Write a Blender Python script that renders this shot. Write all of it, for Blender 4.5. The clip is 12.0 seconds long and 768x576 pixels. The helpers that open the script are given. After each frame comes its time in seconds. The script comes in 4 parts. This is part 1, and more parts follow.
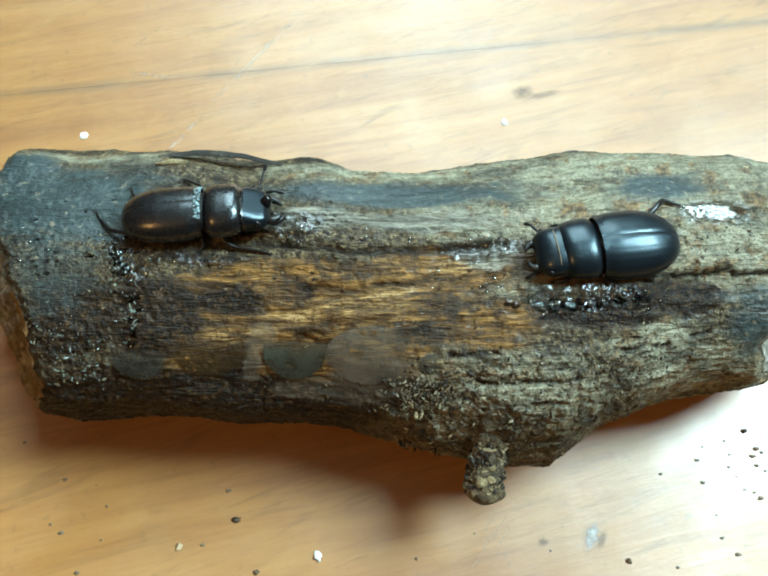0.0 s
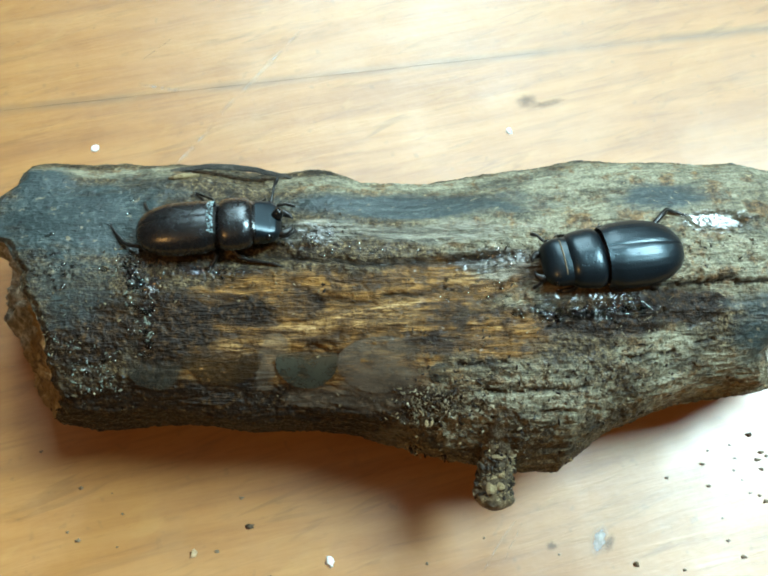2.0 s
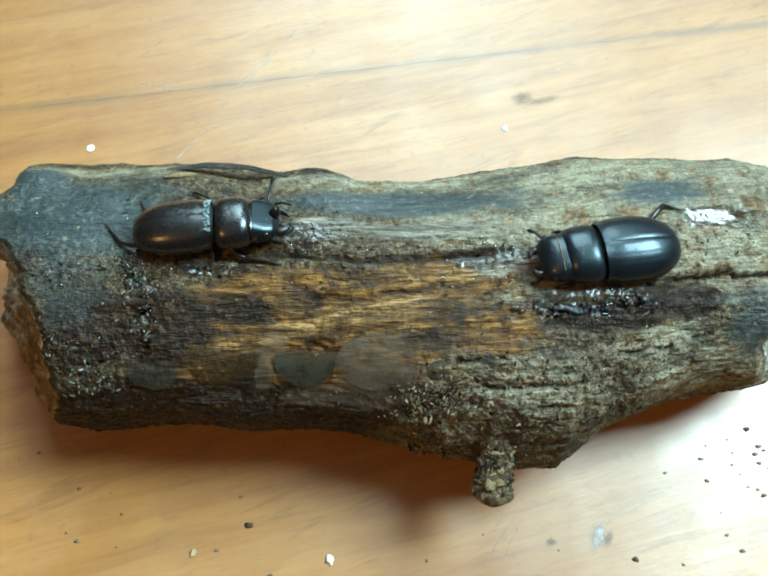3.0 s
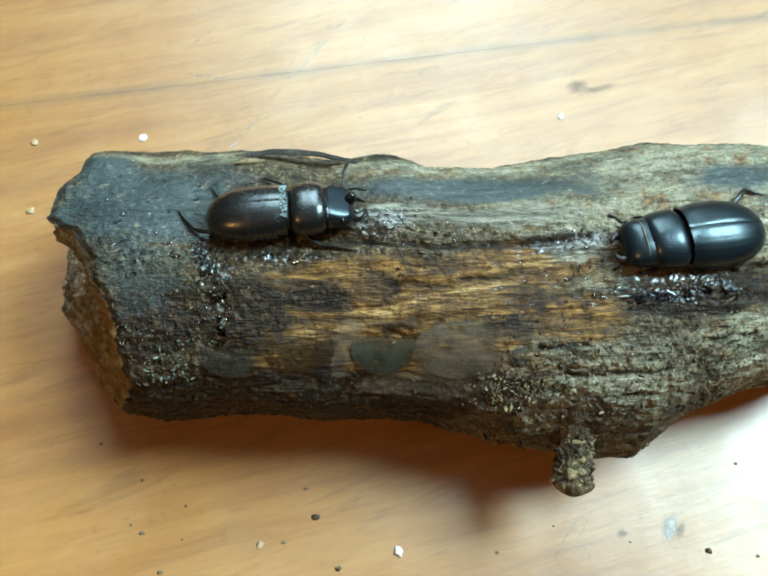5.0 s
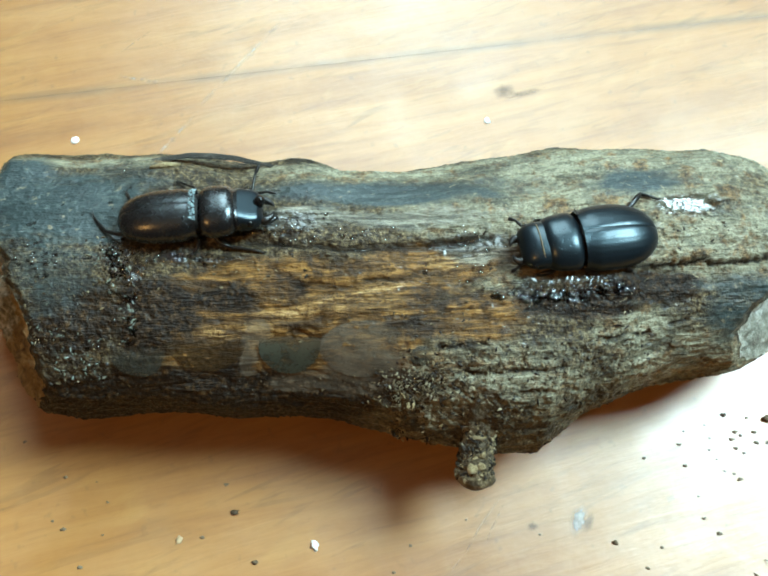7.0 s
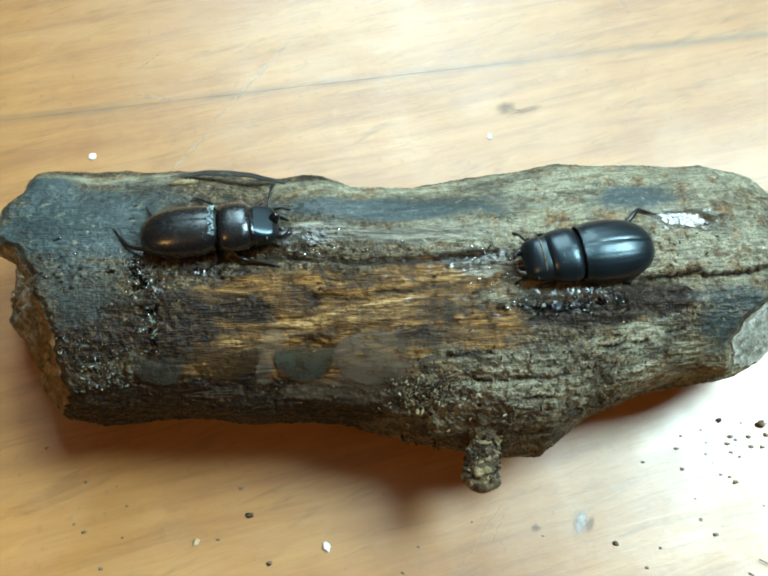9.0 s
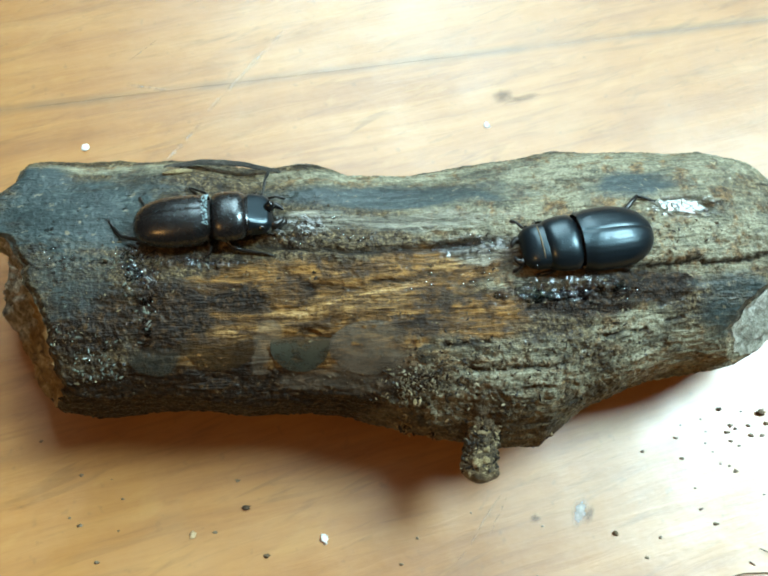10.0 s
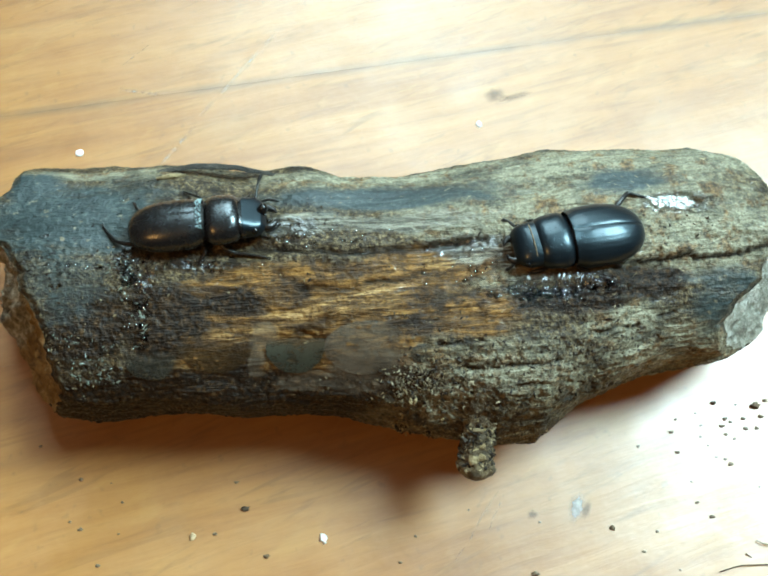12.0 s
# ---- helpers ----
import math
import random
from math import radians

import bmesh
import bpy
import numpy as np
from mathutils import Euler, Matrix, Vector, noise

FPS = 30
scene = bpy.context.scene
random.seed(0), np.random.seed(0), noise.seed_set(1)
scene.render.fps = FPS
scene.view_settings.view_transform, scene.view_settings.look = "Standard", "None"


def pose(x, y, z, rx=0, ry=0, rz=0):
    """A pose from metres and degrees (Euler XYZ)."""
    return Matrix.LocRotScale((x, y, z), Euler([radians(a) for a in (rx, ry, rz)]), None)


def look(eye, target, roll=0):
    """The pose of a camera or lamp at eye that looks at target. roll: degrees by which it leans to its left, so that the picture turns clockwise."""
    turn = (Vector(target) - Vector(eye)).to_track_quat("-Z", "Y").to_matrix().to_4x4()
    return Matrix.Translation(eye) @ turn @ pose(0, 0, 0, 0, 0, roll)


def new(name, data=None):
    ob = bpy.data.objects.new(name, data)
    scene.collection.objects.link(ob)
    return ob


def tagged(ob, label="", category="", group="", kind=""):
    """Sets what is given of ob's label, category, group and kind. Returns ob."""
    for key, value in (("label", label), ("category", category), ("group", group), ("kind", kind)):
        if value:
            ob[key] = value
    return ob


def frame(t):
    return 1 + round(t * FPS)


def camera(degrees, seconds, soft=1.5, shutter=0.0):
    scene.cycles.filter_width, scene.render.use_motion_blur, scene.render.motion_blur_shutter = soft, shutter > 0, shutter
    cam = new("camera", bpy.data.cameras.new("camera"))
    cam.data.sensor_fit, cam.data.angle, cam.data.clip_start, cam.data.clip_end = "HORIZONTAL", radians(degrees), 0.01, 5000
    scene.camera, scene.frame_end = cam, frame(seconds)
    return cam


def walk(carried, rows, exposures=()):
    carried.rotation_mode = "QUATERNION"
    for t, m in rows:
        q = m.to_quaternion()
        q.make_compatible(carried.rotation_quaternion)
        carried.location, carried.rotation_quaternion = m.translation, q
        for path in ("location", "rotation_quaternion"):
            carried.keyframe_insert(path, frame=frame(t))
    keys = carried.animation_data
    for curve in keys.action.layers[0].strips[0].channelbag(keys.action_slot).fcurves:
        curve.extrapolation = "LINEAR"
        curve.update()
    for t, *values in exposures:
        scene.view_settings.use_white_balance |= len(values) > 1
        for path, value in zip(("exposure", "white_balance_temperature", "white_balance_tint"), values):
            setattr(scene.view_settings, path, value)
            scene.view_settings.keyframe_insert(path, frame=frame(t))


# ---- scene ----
cam = camera(52.0, 12.0, soft=2.0, shutter=0.35)
# seconds, eye in millimetres, turn in degrees
ROWS = [
    (0, 0.01, 0.00, 180.22, 23.233, -0.554, -0.000),
    (0.2, 0.26, -0.46, 179.56, 23.228, -0.426, 0.096),
    (0.5, -0.34, 0.07, 181.27, 23.220, -0.233, 0.112),
    (0.7, -0.97, 0.46, 180.99, 23.178, -0.232, -0.024),
    (1, -0.50, 0.86, 181.83, 23.116, -0.231, -0.261),
    (1.2, -0.81, -0.12, 180.89, 23.176, -0.335, -0.314),
    (1.5, -1.65, -0.24, 182.37, 23.265, -0.491, -0.415),
    (1.7, -1.50, -0.07, 182.39, 23.288, -0.349, -0.290),
    (2, -1.25, 0.51, 183.67, 23.322, -0.136, -0.366),
    (2.2, -1.56, 0.47, 183.26, 23.310, -0.117, -0.350),
    (2.5, -1.76, 0.25, 183.64, 23.292, -0.089, -0.833),
    (2.7, -1.43, 0.33, 183.51, 23.257, -0.271, -0.945),
    (4.3, -4.16, -1.67, 183.86, 23.311, -0.031, -0.455),
    (4.4, -4.26, -1.77, 183.81, 23.311, -0.031, -0.529),
    (4.5, -5.80, -0.90, 184.91, 23.311, -0.031, -0.565),
    (4.6, -8.74, -0.63, 184.04, 23.299, -0.041, -0.537),
    (4.7, -15.16, -0.63, 181.91, 23.286, -0.051, -0.887),
    (4.8, -17.47, -0.62, 180.97, 23.274, -0.061, -0.906),
    (4.9, -16.43, -1.03, 180.14, 23.261, -0.071, -0.880),
    (5, -16.33, -0.97, 180.32, 23.249, -0.081, -0.957),
    (5.1, -17.14, -0.80, 180.44, 23.239, -0.255, -0.880),
    (5.2, -17.68, -0.93, 180.54, 23.228, -0.429, -0.866),
    (5.3, -17.77, -0.56, 181.23, 23.218, -0.602, -0.865),
    (5.4, -17.06, -1.39, 181.35, 23.207, -0.776, -0.918),
    (5.5, -13.08, -0.56, 182.22, 23.197, -0.950, -1.009),
    (5.6, -9.16, -1.80, 182.68, 23.153, -1.058, -0.833),
    (5.7, -4.28, -3.35, 182.26, 23.109, -1.166, -0.934),
    (5.8, -0.90, -4.65, 181.55, 23.065, -1.274, -1.059),
    (5.9, 0.06, -4.68, 182.21, 23.021, -1.382, -1.257),
    (6, 0.56, -2.97, 184.12, 22.977, -1.490, -1.392),
    (6.2, 2.28, -3.25, 183.82, 23.076, -1.388, -1.308),
    (6.4, 1.73, -3.58, 184.24, 23.175, -1.287, -1.290),
    (6.5, 1.12, -3.13, 184.64, 23.225, -1.236, -1.382),
    (6.7, 0.07, -2.49, 184.77, 23.138, -1.082, -1.457),
    (8.3, -3.65, -3.80, 188.52, 23.492, -1.582, -1.339),
    (8.5, -2.81, -3.67, 191.49, 23.600, -1.349, -1.522),
    (8.7, -2.74, -4.07, 191.27, 23.634, -1.268, -1.514),
    (9, -3.66, -4.73, 192.03, 23.686, -1.147, -1.600),
    (9.2, -4.86, -3.99, 191.79, 23.543, -1.154, -1.634),
    (9.5, -4.62, -4.69, 191.01, 23.328, -1.165, -1.990),
    (9.7, -4.71, -3.97, 190.98, 23.293, -1.157, -1.857),
    (10, -3.33, -4.87, 189.98, 23.240, -1.146, -1.983),
    (10.2, -3.20, -5.04, 189.16, 23.161, -1.174, -1.825),
    (10.3, -2.03, -4.92, 188.75, 23.122, -1.187, -1.926),
    (10.5, -2.79, -4.92, 189.15, 23.043, -1.215, -2.015),
    (10.7, -5.24, -5.76, 189.72, 23.096, -0.829, -1.729),
    (10.8, -4.88, -3.53, 190.09, 23.122, -0.637, -2.232),
    (11, -3.36, -3.81, 190.03, 23.175, -0.251, -2.725),
    (11.2, -2.32, -3.87, 190.25, 23.174, -0.507, -2.605),
    (11.3, -2.45, -3.73, 190.21, 23.174, -0.634, -2.618),
    (11.5, -1.37, -5.00, 190.36, 23.173, -0.890, -2.565),
    (11.7, -0.53, -5.45, 189.95, 23.173, -0.865, -2.470),
    (11.8, -0.92, -5.60, 190.21, 23.174, -0.853, -2.469),
    (12, -2.30, -5.08, 191.17, 23.174, -0.828, -2.904),
]
walk(cam, [(t, pose(x / 1000, y / 1000, z / 1000, rx, ry, rz)) for t, x, y, z, rx, ry, rz in ROWS],
     [(0, 0.02), (2.5, 0.0), (5, 0.0), (6.5, 0.05), (8.5, 0.03), (9, -0.05), (10, 0.0), (11, 0.05), (12, 0.05)])

# ---- light: a small high window (the key), a wide low window (the sheen), one warm bulb ----
MM = 0.001
ROOM = pose(0, 0, 0, 0, 0, 25.0)          # the key window's wall looks along this turn's x
KEY_X, KEY_Y0, KEY_Y1, KEY_Z0, KEY_Z1 = 1.00, -0.26, 0.28, 0.94, 1.74
LOW_Y, LOW_X0, LOW_X1, LOW_Z0, LOW_Z1 = 1.05, 0.24, 0.98, 0.60, 1.80
FLOOR_Z, CEIL_Z = -0.74, 1.95

world = bpy.data.worlds.new("daylight")
scene.world = world
world.use_nodes = True
wn = world.node_tree.nodes
sky = wn.new("ShaderNodeTexSky")
sky.sky_type, sky.sun_disc = "NISHITA", False
sky.sun_elevation, sky.sun_rotation = radians(38), radians(200)
wn["Background"].inputs["Strength"].default_value = 0.10
world.node_tree.links.new(sky.outputs[0], wn["Background"].inputs["Color"])


def window_light(name, centre, inward, size, size_y, energy, color):
    d = bpy.data.lights.new(name, "AREA")
    d.shape, d.size, d.size_y = "RECTANGLE", size, size_y
    d.energy, d.color = energy, color
    ob = new(name, d)
    c = Vector(centre)
    ob.matrix_world = ROOM @ look(c, c + Vector(inward))


def bulb_light():
    # a warm lamp behind the viewer's shoulder, mirrored in the wing cases and filling the log's shade
    d = bpy.data.lights.new("bulb_light", "POINT")
    d.energy, d.color, d.shadow_soft_size = 18.5, (1.0, 0.50, 0.15), 0.085
    ob = new("bulb_light", d)
    ob.location = (-0.80, -0.62, 1.40)


window_light("key_window_light", (KEY_X + 0.06, (KEY_Y0 + KEY_Y1) / 2, (KEY_Z0 + KEY_Z1) / 2), (-1, 0, -1.2), 0.53, 0.78, 69, (0.62, 0.92, 1.0))
window_light("low_window_light", ((LOW_X0 + LOW_X1) / 2, LOW_Y + 0.06, (LOW_Z0 + LOW_Z1) / 2), (0, -1, -0.6), 0.74, 1.18, 36, (0.66, 0.93, 1.0))
bulb_light()


# ---- node helpers ----
class Mat:
    """A material with short calls for its nodes."""

    def __init__(self, name):
        self.m = bpy.data.materials.new(name)
        self.m.use_nodes = True
        self.t = self.m.node_tree
        self.b = self.t.nodes["Principled BSDF"]
        self.co = self.node("ShaderNodeTexCoord").outputs["Object"]

    def node(self, kind, **kw):
        n = self.t.nodes.new(kind)
        for k, v in kw.items():
            if k == "operation":
                n.operation = v
            elif k == "blend_type":
                n.blend_type = v
            elif k == "data_type":
                n.data_type = v
            elif k == "attribute_name":
                n.attribute_name = v
        return n

    def put(self, sock, v):
        if isinstance(v, bpy.types.NodeSocket):
            self.t.links.new(v, sock)
        elif isinstance(v, (int, float)) and sock.type == "RGBA":
            sock.default_value = (v, v, v, 1)
        elif isinstance(v, tuple) and sock.type == "RGBA":
            sock.default_value = (*v, 1)[:4]
        else:
            sock.default_value = v

    def stretch(self, scale, turn=0.0, co=None):
        n = self.node("ShaderNodeMapping")
        self.put(n.inputs["Vector"], co or self.co)
        n.inputs["Scale"].default_value = scale
        n.inputs["Rotation"].default_value = (0, 0, radians(turn))
        return n.outputs[0]

    def slant(self, turn, scale, co=None):
        """Coordinates turned about z first and stretched after, so that streaks run at that angle to x."""
        n = self.node("ShaderNodeMapping")
        self.put(n.inputs["Vector"], co or self.co)
        n.inputs["Rotation"].default_value = (0, 0, radians(-turn))
        return self.stretch(scale, co=n.outputs[0])

    def noise(self, scale, detail=4.0, rough=0.55, co=None, warp=0.0):
        n = self.node("ShaderNodeTexNoise")
        self.put(n.inputs["Vector"], co or self.co)
        n.inputs["Scale"].default_value = scale
        n.inputs["Detail"].default_value = detail
        n.inputs["Roughness"].default_value = rough
        n.inputs["Distortion"].default_value = warp
        return n.outputs["Fac"]

    def cells(self, scale, co=None, feature="F1"):
        n = self.node("ShaderNodeTexVoronoi")
        n.feature = feature
        self.put(n.inputs["Vector"], co or self.co)
        n.inputs["Scale"].default_value = scale
        return n.outputs["Distance"], n.outputs["Color"]

    def ramp(self, fac, stops, smooth=False):
        n = self.node("ShaderNodeValToRGB")
        if smooth:
            n.color_ramp.interpolation = "EASE"
        el = n.color_ramp.elements
        while len(el) < len(stops):
            el.new(0.5)
        for e, (p, c) in zip(el, stops):
            e.position = p
            e.color = (c, c, c, 1) if isinstance(c, (int, float)) else (*c, 1)
        self.put(n.inputs[0], fac)
        return n.outputs[0]

    def mix(self, fac, a, b, blend="MIX"):
        n = self.node("ShaderNodeMix", data_type="RGBA", blend_type=blend)
        self.put(n.inputs[0], fac)
        self.put(n.inputs[6], a)
        self.put(n.inputs[7], b)
        return n.outputs[2]

    def math(self, op, a, b=0.0, clamp=False):
        n = self.node("ShaderNodeMath", operation=op)
        n.use_clamp = clamp
        self.put(n.inputs[0], a)
        self.put(n.inputs[1], b)
        return n.outputs[0]

    def attr(self, name):
        return self.node("ShaderNodeAttribute", attribute_name=name).outputs["Fac"]

    def random(self):
        return self.node("ShaderNodeObjectInfo").outputs["Random"]

    def island(self):
        return self.node("ShaderNodeNewGeometry").outputs["Random Per Island"]

    def bump(self, height, distance, strength=1.0, normal=None):
        n = self.node("ShaderNodeBump")
        n.inputs["Strength"].default_value = strength
        n.inputs["Distance"].default_value = distance
        self.put(n.inputs["Height"], height)
        if normal is not None:
            self.put(n.inputs["Normal"], normal)
        return n.outputs[0]

    def finish(self, color=None, rough=None, normal=None, metal=None, coat=None, coat_rough=None, ior=None):
        for key, v in (("Base Color", color), ("Roughness", rough), ("Normal", normal), ("Metallic", metal),
                       ("Coat Weight", coat), ("Coat Roughness", coat_rough), ("IOR", ior)):
            if v is not None:
                self.put(self.b.inputs[key], v)
        return self.m


# ---- materials ----
def table_wood():
    m = Mat("varnished_table_wood")
    shift = m.node("ShaderNodeVectorMath", operation="ADD")
    m.put(shift.inputs[0], m.co)
    cmb = m.node("ShaderNodeCombineXYZ")
    m.put(cmb.inputs[0], m.math("MULTIPLY", m.random(), 3.0))
    m.put(cmb.inputs[2], m.math("MULTIPLY", m.random(), 1.7))
    m.put(shift.inputs[1], cmb.outputs[0])
    co = shift.outputs[0]
    grain = m.noise(90, 6, 0.62, m.slant(4, (0.10, 1.0, 1.0), co), 1.4)
    fine = m.noise(420, 5, 0.65, m.slant(8, (0.12, 1.0, 1.0), co), 0.8)
    dash = m.noise(260, 3, 0.55, m.slant(16, (0.14, 1.0, 1.0), co), 1.0)
    dash2 = m.noise(240, 3, 0.6, m.slant(7, (0.09, 1.0, 1.0), co), 1.6)
    flake = m.noise(200, 4, 0.6, m.slant(20, (0.30, 1.0, 1.0), co), 0.6)
    blot = m.noise(26, 5, 0.6, co, 0.8)
    base = m.ramp(m.mix(0.35, grain, blot), [(0.28, (0.27, 0.098, 0.017)), (0.50, (0.400, 0.174, 0.040)), (0.72, (0.485, 0.240, 0.070))])
    base = m.mix(m.math("MULTIPLY", m.ramp(fine, [(0.34, 1.0), (0.54, 0.0)]), 0.16), base, (0.20, 0.066, 0.009))
    # short dark pores and pale flakes that run aslant to the boards
    patch = m.ramp(m.noise(45, 4, 0.6, co), [(0.42, 0.15), (0.62, 1.0)])
    base = m.mix(m.math("MULTIPLY", m.math("MULTIPLY", m.ramp(dash, [(0.33, 1.0), (0.43, 0.0)]), patch), 0.34), base, (0.13, 0.058, 0.016))
    base = m.mix(m.math("MULTIPLY", m.ramp(dash2, [(0.33, 1.0), (0.44, 0.0)]), 0.22), base, (0.17, 0.070, 0.018))
    base = m.mix(m.math("MULTIPLY", m.ramp(flake, [(0.58, 0.0), (0.72, 1.0)]), 0.18), base, (0.56, 0.33, 0.10))
    # greyed wear where the varnish is thin
    wear = m.ramp(m.noise(34, 6, 0.7, m.slant(20, (0.6, 1.2, 1.0), co)), [(0.54, 0.0), (0.74, 0.45)])
    base = m.mix(wear, base, (0.38, 0.200, 0.075))
    spots = m.ramp(m.noise(330, 2, 0.5, co), [(0.22, 0.3), (0.34, 0.0)])
    base = m.mix(spots, base, (0.13, 0.075, 0.032))
    # dark dirt rubbed into the board joint
    xyz = m.node("ShaderNodeSeparateXYZ")
    m.put(xyz.inputs[0], m.co)
    off = m.math("ABSOLUTE", m.math("SUBTRACT", m.math("ADD", xyz.outputs[1], m.math("MULTIPLY", m.noise(40, 2, 0.5), 0.0012)), 0.1477))
    rub = m.math("MULTIPLY", m.ramp(m.math("MULTIPLY", off, 100.0), [(0.0, 0.60), (0.24, 0.0)]), m.ramp(m.noise(28, 4, 0.6), [(0.34, 0.25), (0.58, 1.0)]))
    base = m.mix(rub, base, (0.10, 0.062, 0.036))
    rough = m.math("ADD", m.math("MULTIPLY", m.noise(70, 6, 0.65, co), 0.26), 0.28)
    h = m.math("ADD", m.math("MULTIPLY", fine, 0.35), m.math("MULTIPLY", m.noise(55, 4, 0.55, co), 1.0))
    coat = m.bump(m.noise(40, 4, 0.55, co), 0.0010, 0.5)
    m.put(m.b.inputs["Coat Normal"], coat)
    gloss = m.ramp(m.noise(48, 6, 0.68, co, 0.6), [(0.36, 0.38), (0.62, 0.54)])
    m.b.inputs["Coat IOR"].default_value = 1.70
    return m.finish(base, rough, m.bump(h, 0.0008, 0.5), coat=m.ramp(m.noise(90, 5, 0.65, co), [(0.36, 1.0), (0.64, 0.75)]), coat_rough=gloss)


def log_wood():
    """Wet, rotting branch: dark bark, bared yellow wood, grey film, tan bark and wet patches, each with its own mask."""
    m = Mat("rotting_log_wood")
    fibre = m.noise(300, 7, 0.70, m.slant(0, (0.15, 1.0, 1.0)), 1.3)
    fibre2 = m.noise(1000, 5, 0.68, m.slant(1, (0.13, 1.0, 1.0)), 1.0)
    fibre3 = m.noise(700, 5, 0.68, m.slant(6, (0.22, 1.0, 1.0)), 1.1)
    speck = m.noise(850, 6, 0.75)
    speck2 = m.noise(2100, 4, 0.7)
    blot = m.noise(150, 6, 0.65)
    cell, tone = m.cells(1300)
    bark = m.ramp(m.mix(0.4, speck, speck2), [(0.38, (0.009, 0.0064, 0.0042)), (0.47, (0.040, 0.027, 0.0145)), (0.55, (0.128, 0.092, 0.047)), (0.63, (0.34, 0.262, 0.144))])
    bark = m.mix(m.ramp(blot, [(0.36, 0.75), (0.52, 0.0)]), bark, (0.008, 0.007, 0.006))
    tan = m.ramp(m.mix(0.55, m.mix(0.65, fibre, fibre3), m.mix(0.6, speck, speck2)), [(0.385, (0.040, 0.036, 0.024)), (0.465, (0.158, 0.144, 0.096)), (0.525, (0.282, 0.259, 0.176)), (0.62, (0.47, 0.437, 0.32))])
    tan = m.mix(m.ramp(m.noise(230, 5, 0.7), [(0.50, 0.0), (0.60, 0.75)]), tan, m.ramp(speck, [(0.40, (0.020, 0.009, 0.003)), (0.52, (0.15, 0.072, 0.022)), (0.64, (0.36, 0.21, 0.08))]))
    tan = m.mix(m.ramp(m.noise(120, 6, 0.72, m.stretch((0.5, 1.0, 1.0))), [(0.36, 0.70), (0.47, 0.0)]), tan, m.ramp(speck2, [(0.42, (0.006, 0.008, 0.008)), (0.62, (0.07, 0.072, 0.06))]))
    tan = m.mix(m.ramp(blot, [(0.34, 0.45), (0.46, 0.0)]), tan, (0.035, 0.032, 0.026))
    wood = m.ramp(m.mix(0.35, fibre, fibre2), [(0.40, (0.026, 0.012, 0.0035)), (0.49, (0.100, 0.048, 0.012)), (0.575, (0.275, 0.136, 0.034)), (0.68, (0.56, 0.335, 0.112))])
    pale = m.ramp(m.mix(0.45, fibre, fibre2), [(0.38, (0.035, 0.018, 0.006)), (0.48, (0.15, 0.078, 0.024)), (0.57, (0.36, 0.205, 0.072)), (0.67, (0.60, 0.41, 0.20))])
    pale = m.mix(m.ramp(speck, [(0.54, 0.0), (0.66, 0.75)]), pale, (0.07, 0.036, 0.014))
    pale = m.mix(m.ramp(m.mix(0.5, fibre2, speck2), [(0.43, 0.85), (0.50, 0.0)]), pale, (0.055, 0.026, 0.008))
    wood = m.mix(m.ramp(blot, [(0.48, 0.0), (0.60, 0.85)]), wood, (0.018, 0.011, 0.007))
    grey = m.ramp(m.mix(0.5, fibre2, fibre), [(0.38, (0.03, 0.029, 0.027)), (0.48, (0.1265, 0.1196, 0.0943)), (0.60, (0.4025, 0.3795, 0.299))])
    smooth = m.ramp(m.mix(0.5, m.mix(0.5, blot, fibre3), speck), [(0.36, (0.006, 0.012, 0.013)), (0.52, (0.027, 0.043, 0.043)), (0.64, (0.108, 0.128, 0.115))])
    smooth = m.mix(m.ramp(m.noise(520, 3, 0.6), [(0.30, 0.8), (0.40, 0.0)]), smooth, (0.004, 0.005, 0.006))
    smooth = m.mix(m.ramp(m.noise(640, 3, 0.6, m.slant(10, (0.6, 1.0, 1.0))), [(0.64, 0.0), (0.70, 0.8)]), smooth, (0.24, 0.20, 0.13))
    film = m.ramp(m.mix(0.4, m.noise(260, 5, 0.6), speck), [(0.38, (0.060, 0.046, 0.032)), (0.52, (0.125, 0.098, 0.068)), (0.66, (0.24, 0.195, 0.14))])
    # dark brown decayed wood, also used to paint shade into the colour
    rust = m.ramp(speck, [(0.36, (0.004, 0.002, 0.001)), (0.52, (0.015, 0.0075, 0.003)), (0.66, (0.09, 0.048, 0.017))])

    def mask(name, lo=0.40, hi=0.60, amount=0.55, by=None):
        k = m.math("ADD", m.attr(name), m.math("MULTIPLY", m.math("SUBTRACT", by or m.mix(0.5, blot, speck), 0.5), amount))
        return m.ramp(k, [(lo, 0.0), (hi, 1.0)])

    lines = m.mix(0.45, fibre, blot)
    c = m.mix(mask("tan", 0.25, 0.80, 1.6, lines), bark, tan)
    c = m.mix(mask("wood", 0.30, 0.70, 1.25, m.mix(0.4, lines, speck)), c, wood)
    c = m.mix(mask("pale", 0.38, 0.80, 1.7, m.mix(0.5, lines, speck)), c, pale)
    k_rust_shade = mask("rust", 0.35, 0.65, 1.4)
    c = m.mix(k_rust_shade, c, rust)
    c = m.mix(m.math("MULTIPLY", mask("grey", 0.42, 0.85, 2.8, lines), 0.8), c, grey)
    k_smooth = mask("smooth", 0.28, 0.85, 1.9, lines)
    c = m.mix(k_smooth, c, smooth)
    k_film = mask("film", 0.38, 0.62, 0.5)
    c = m.mix(m.math("MULTIPLY", k_film, 0.45), c, film)
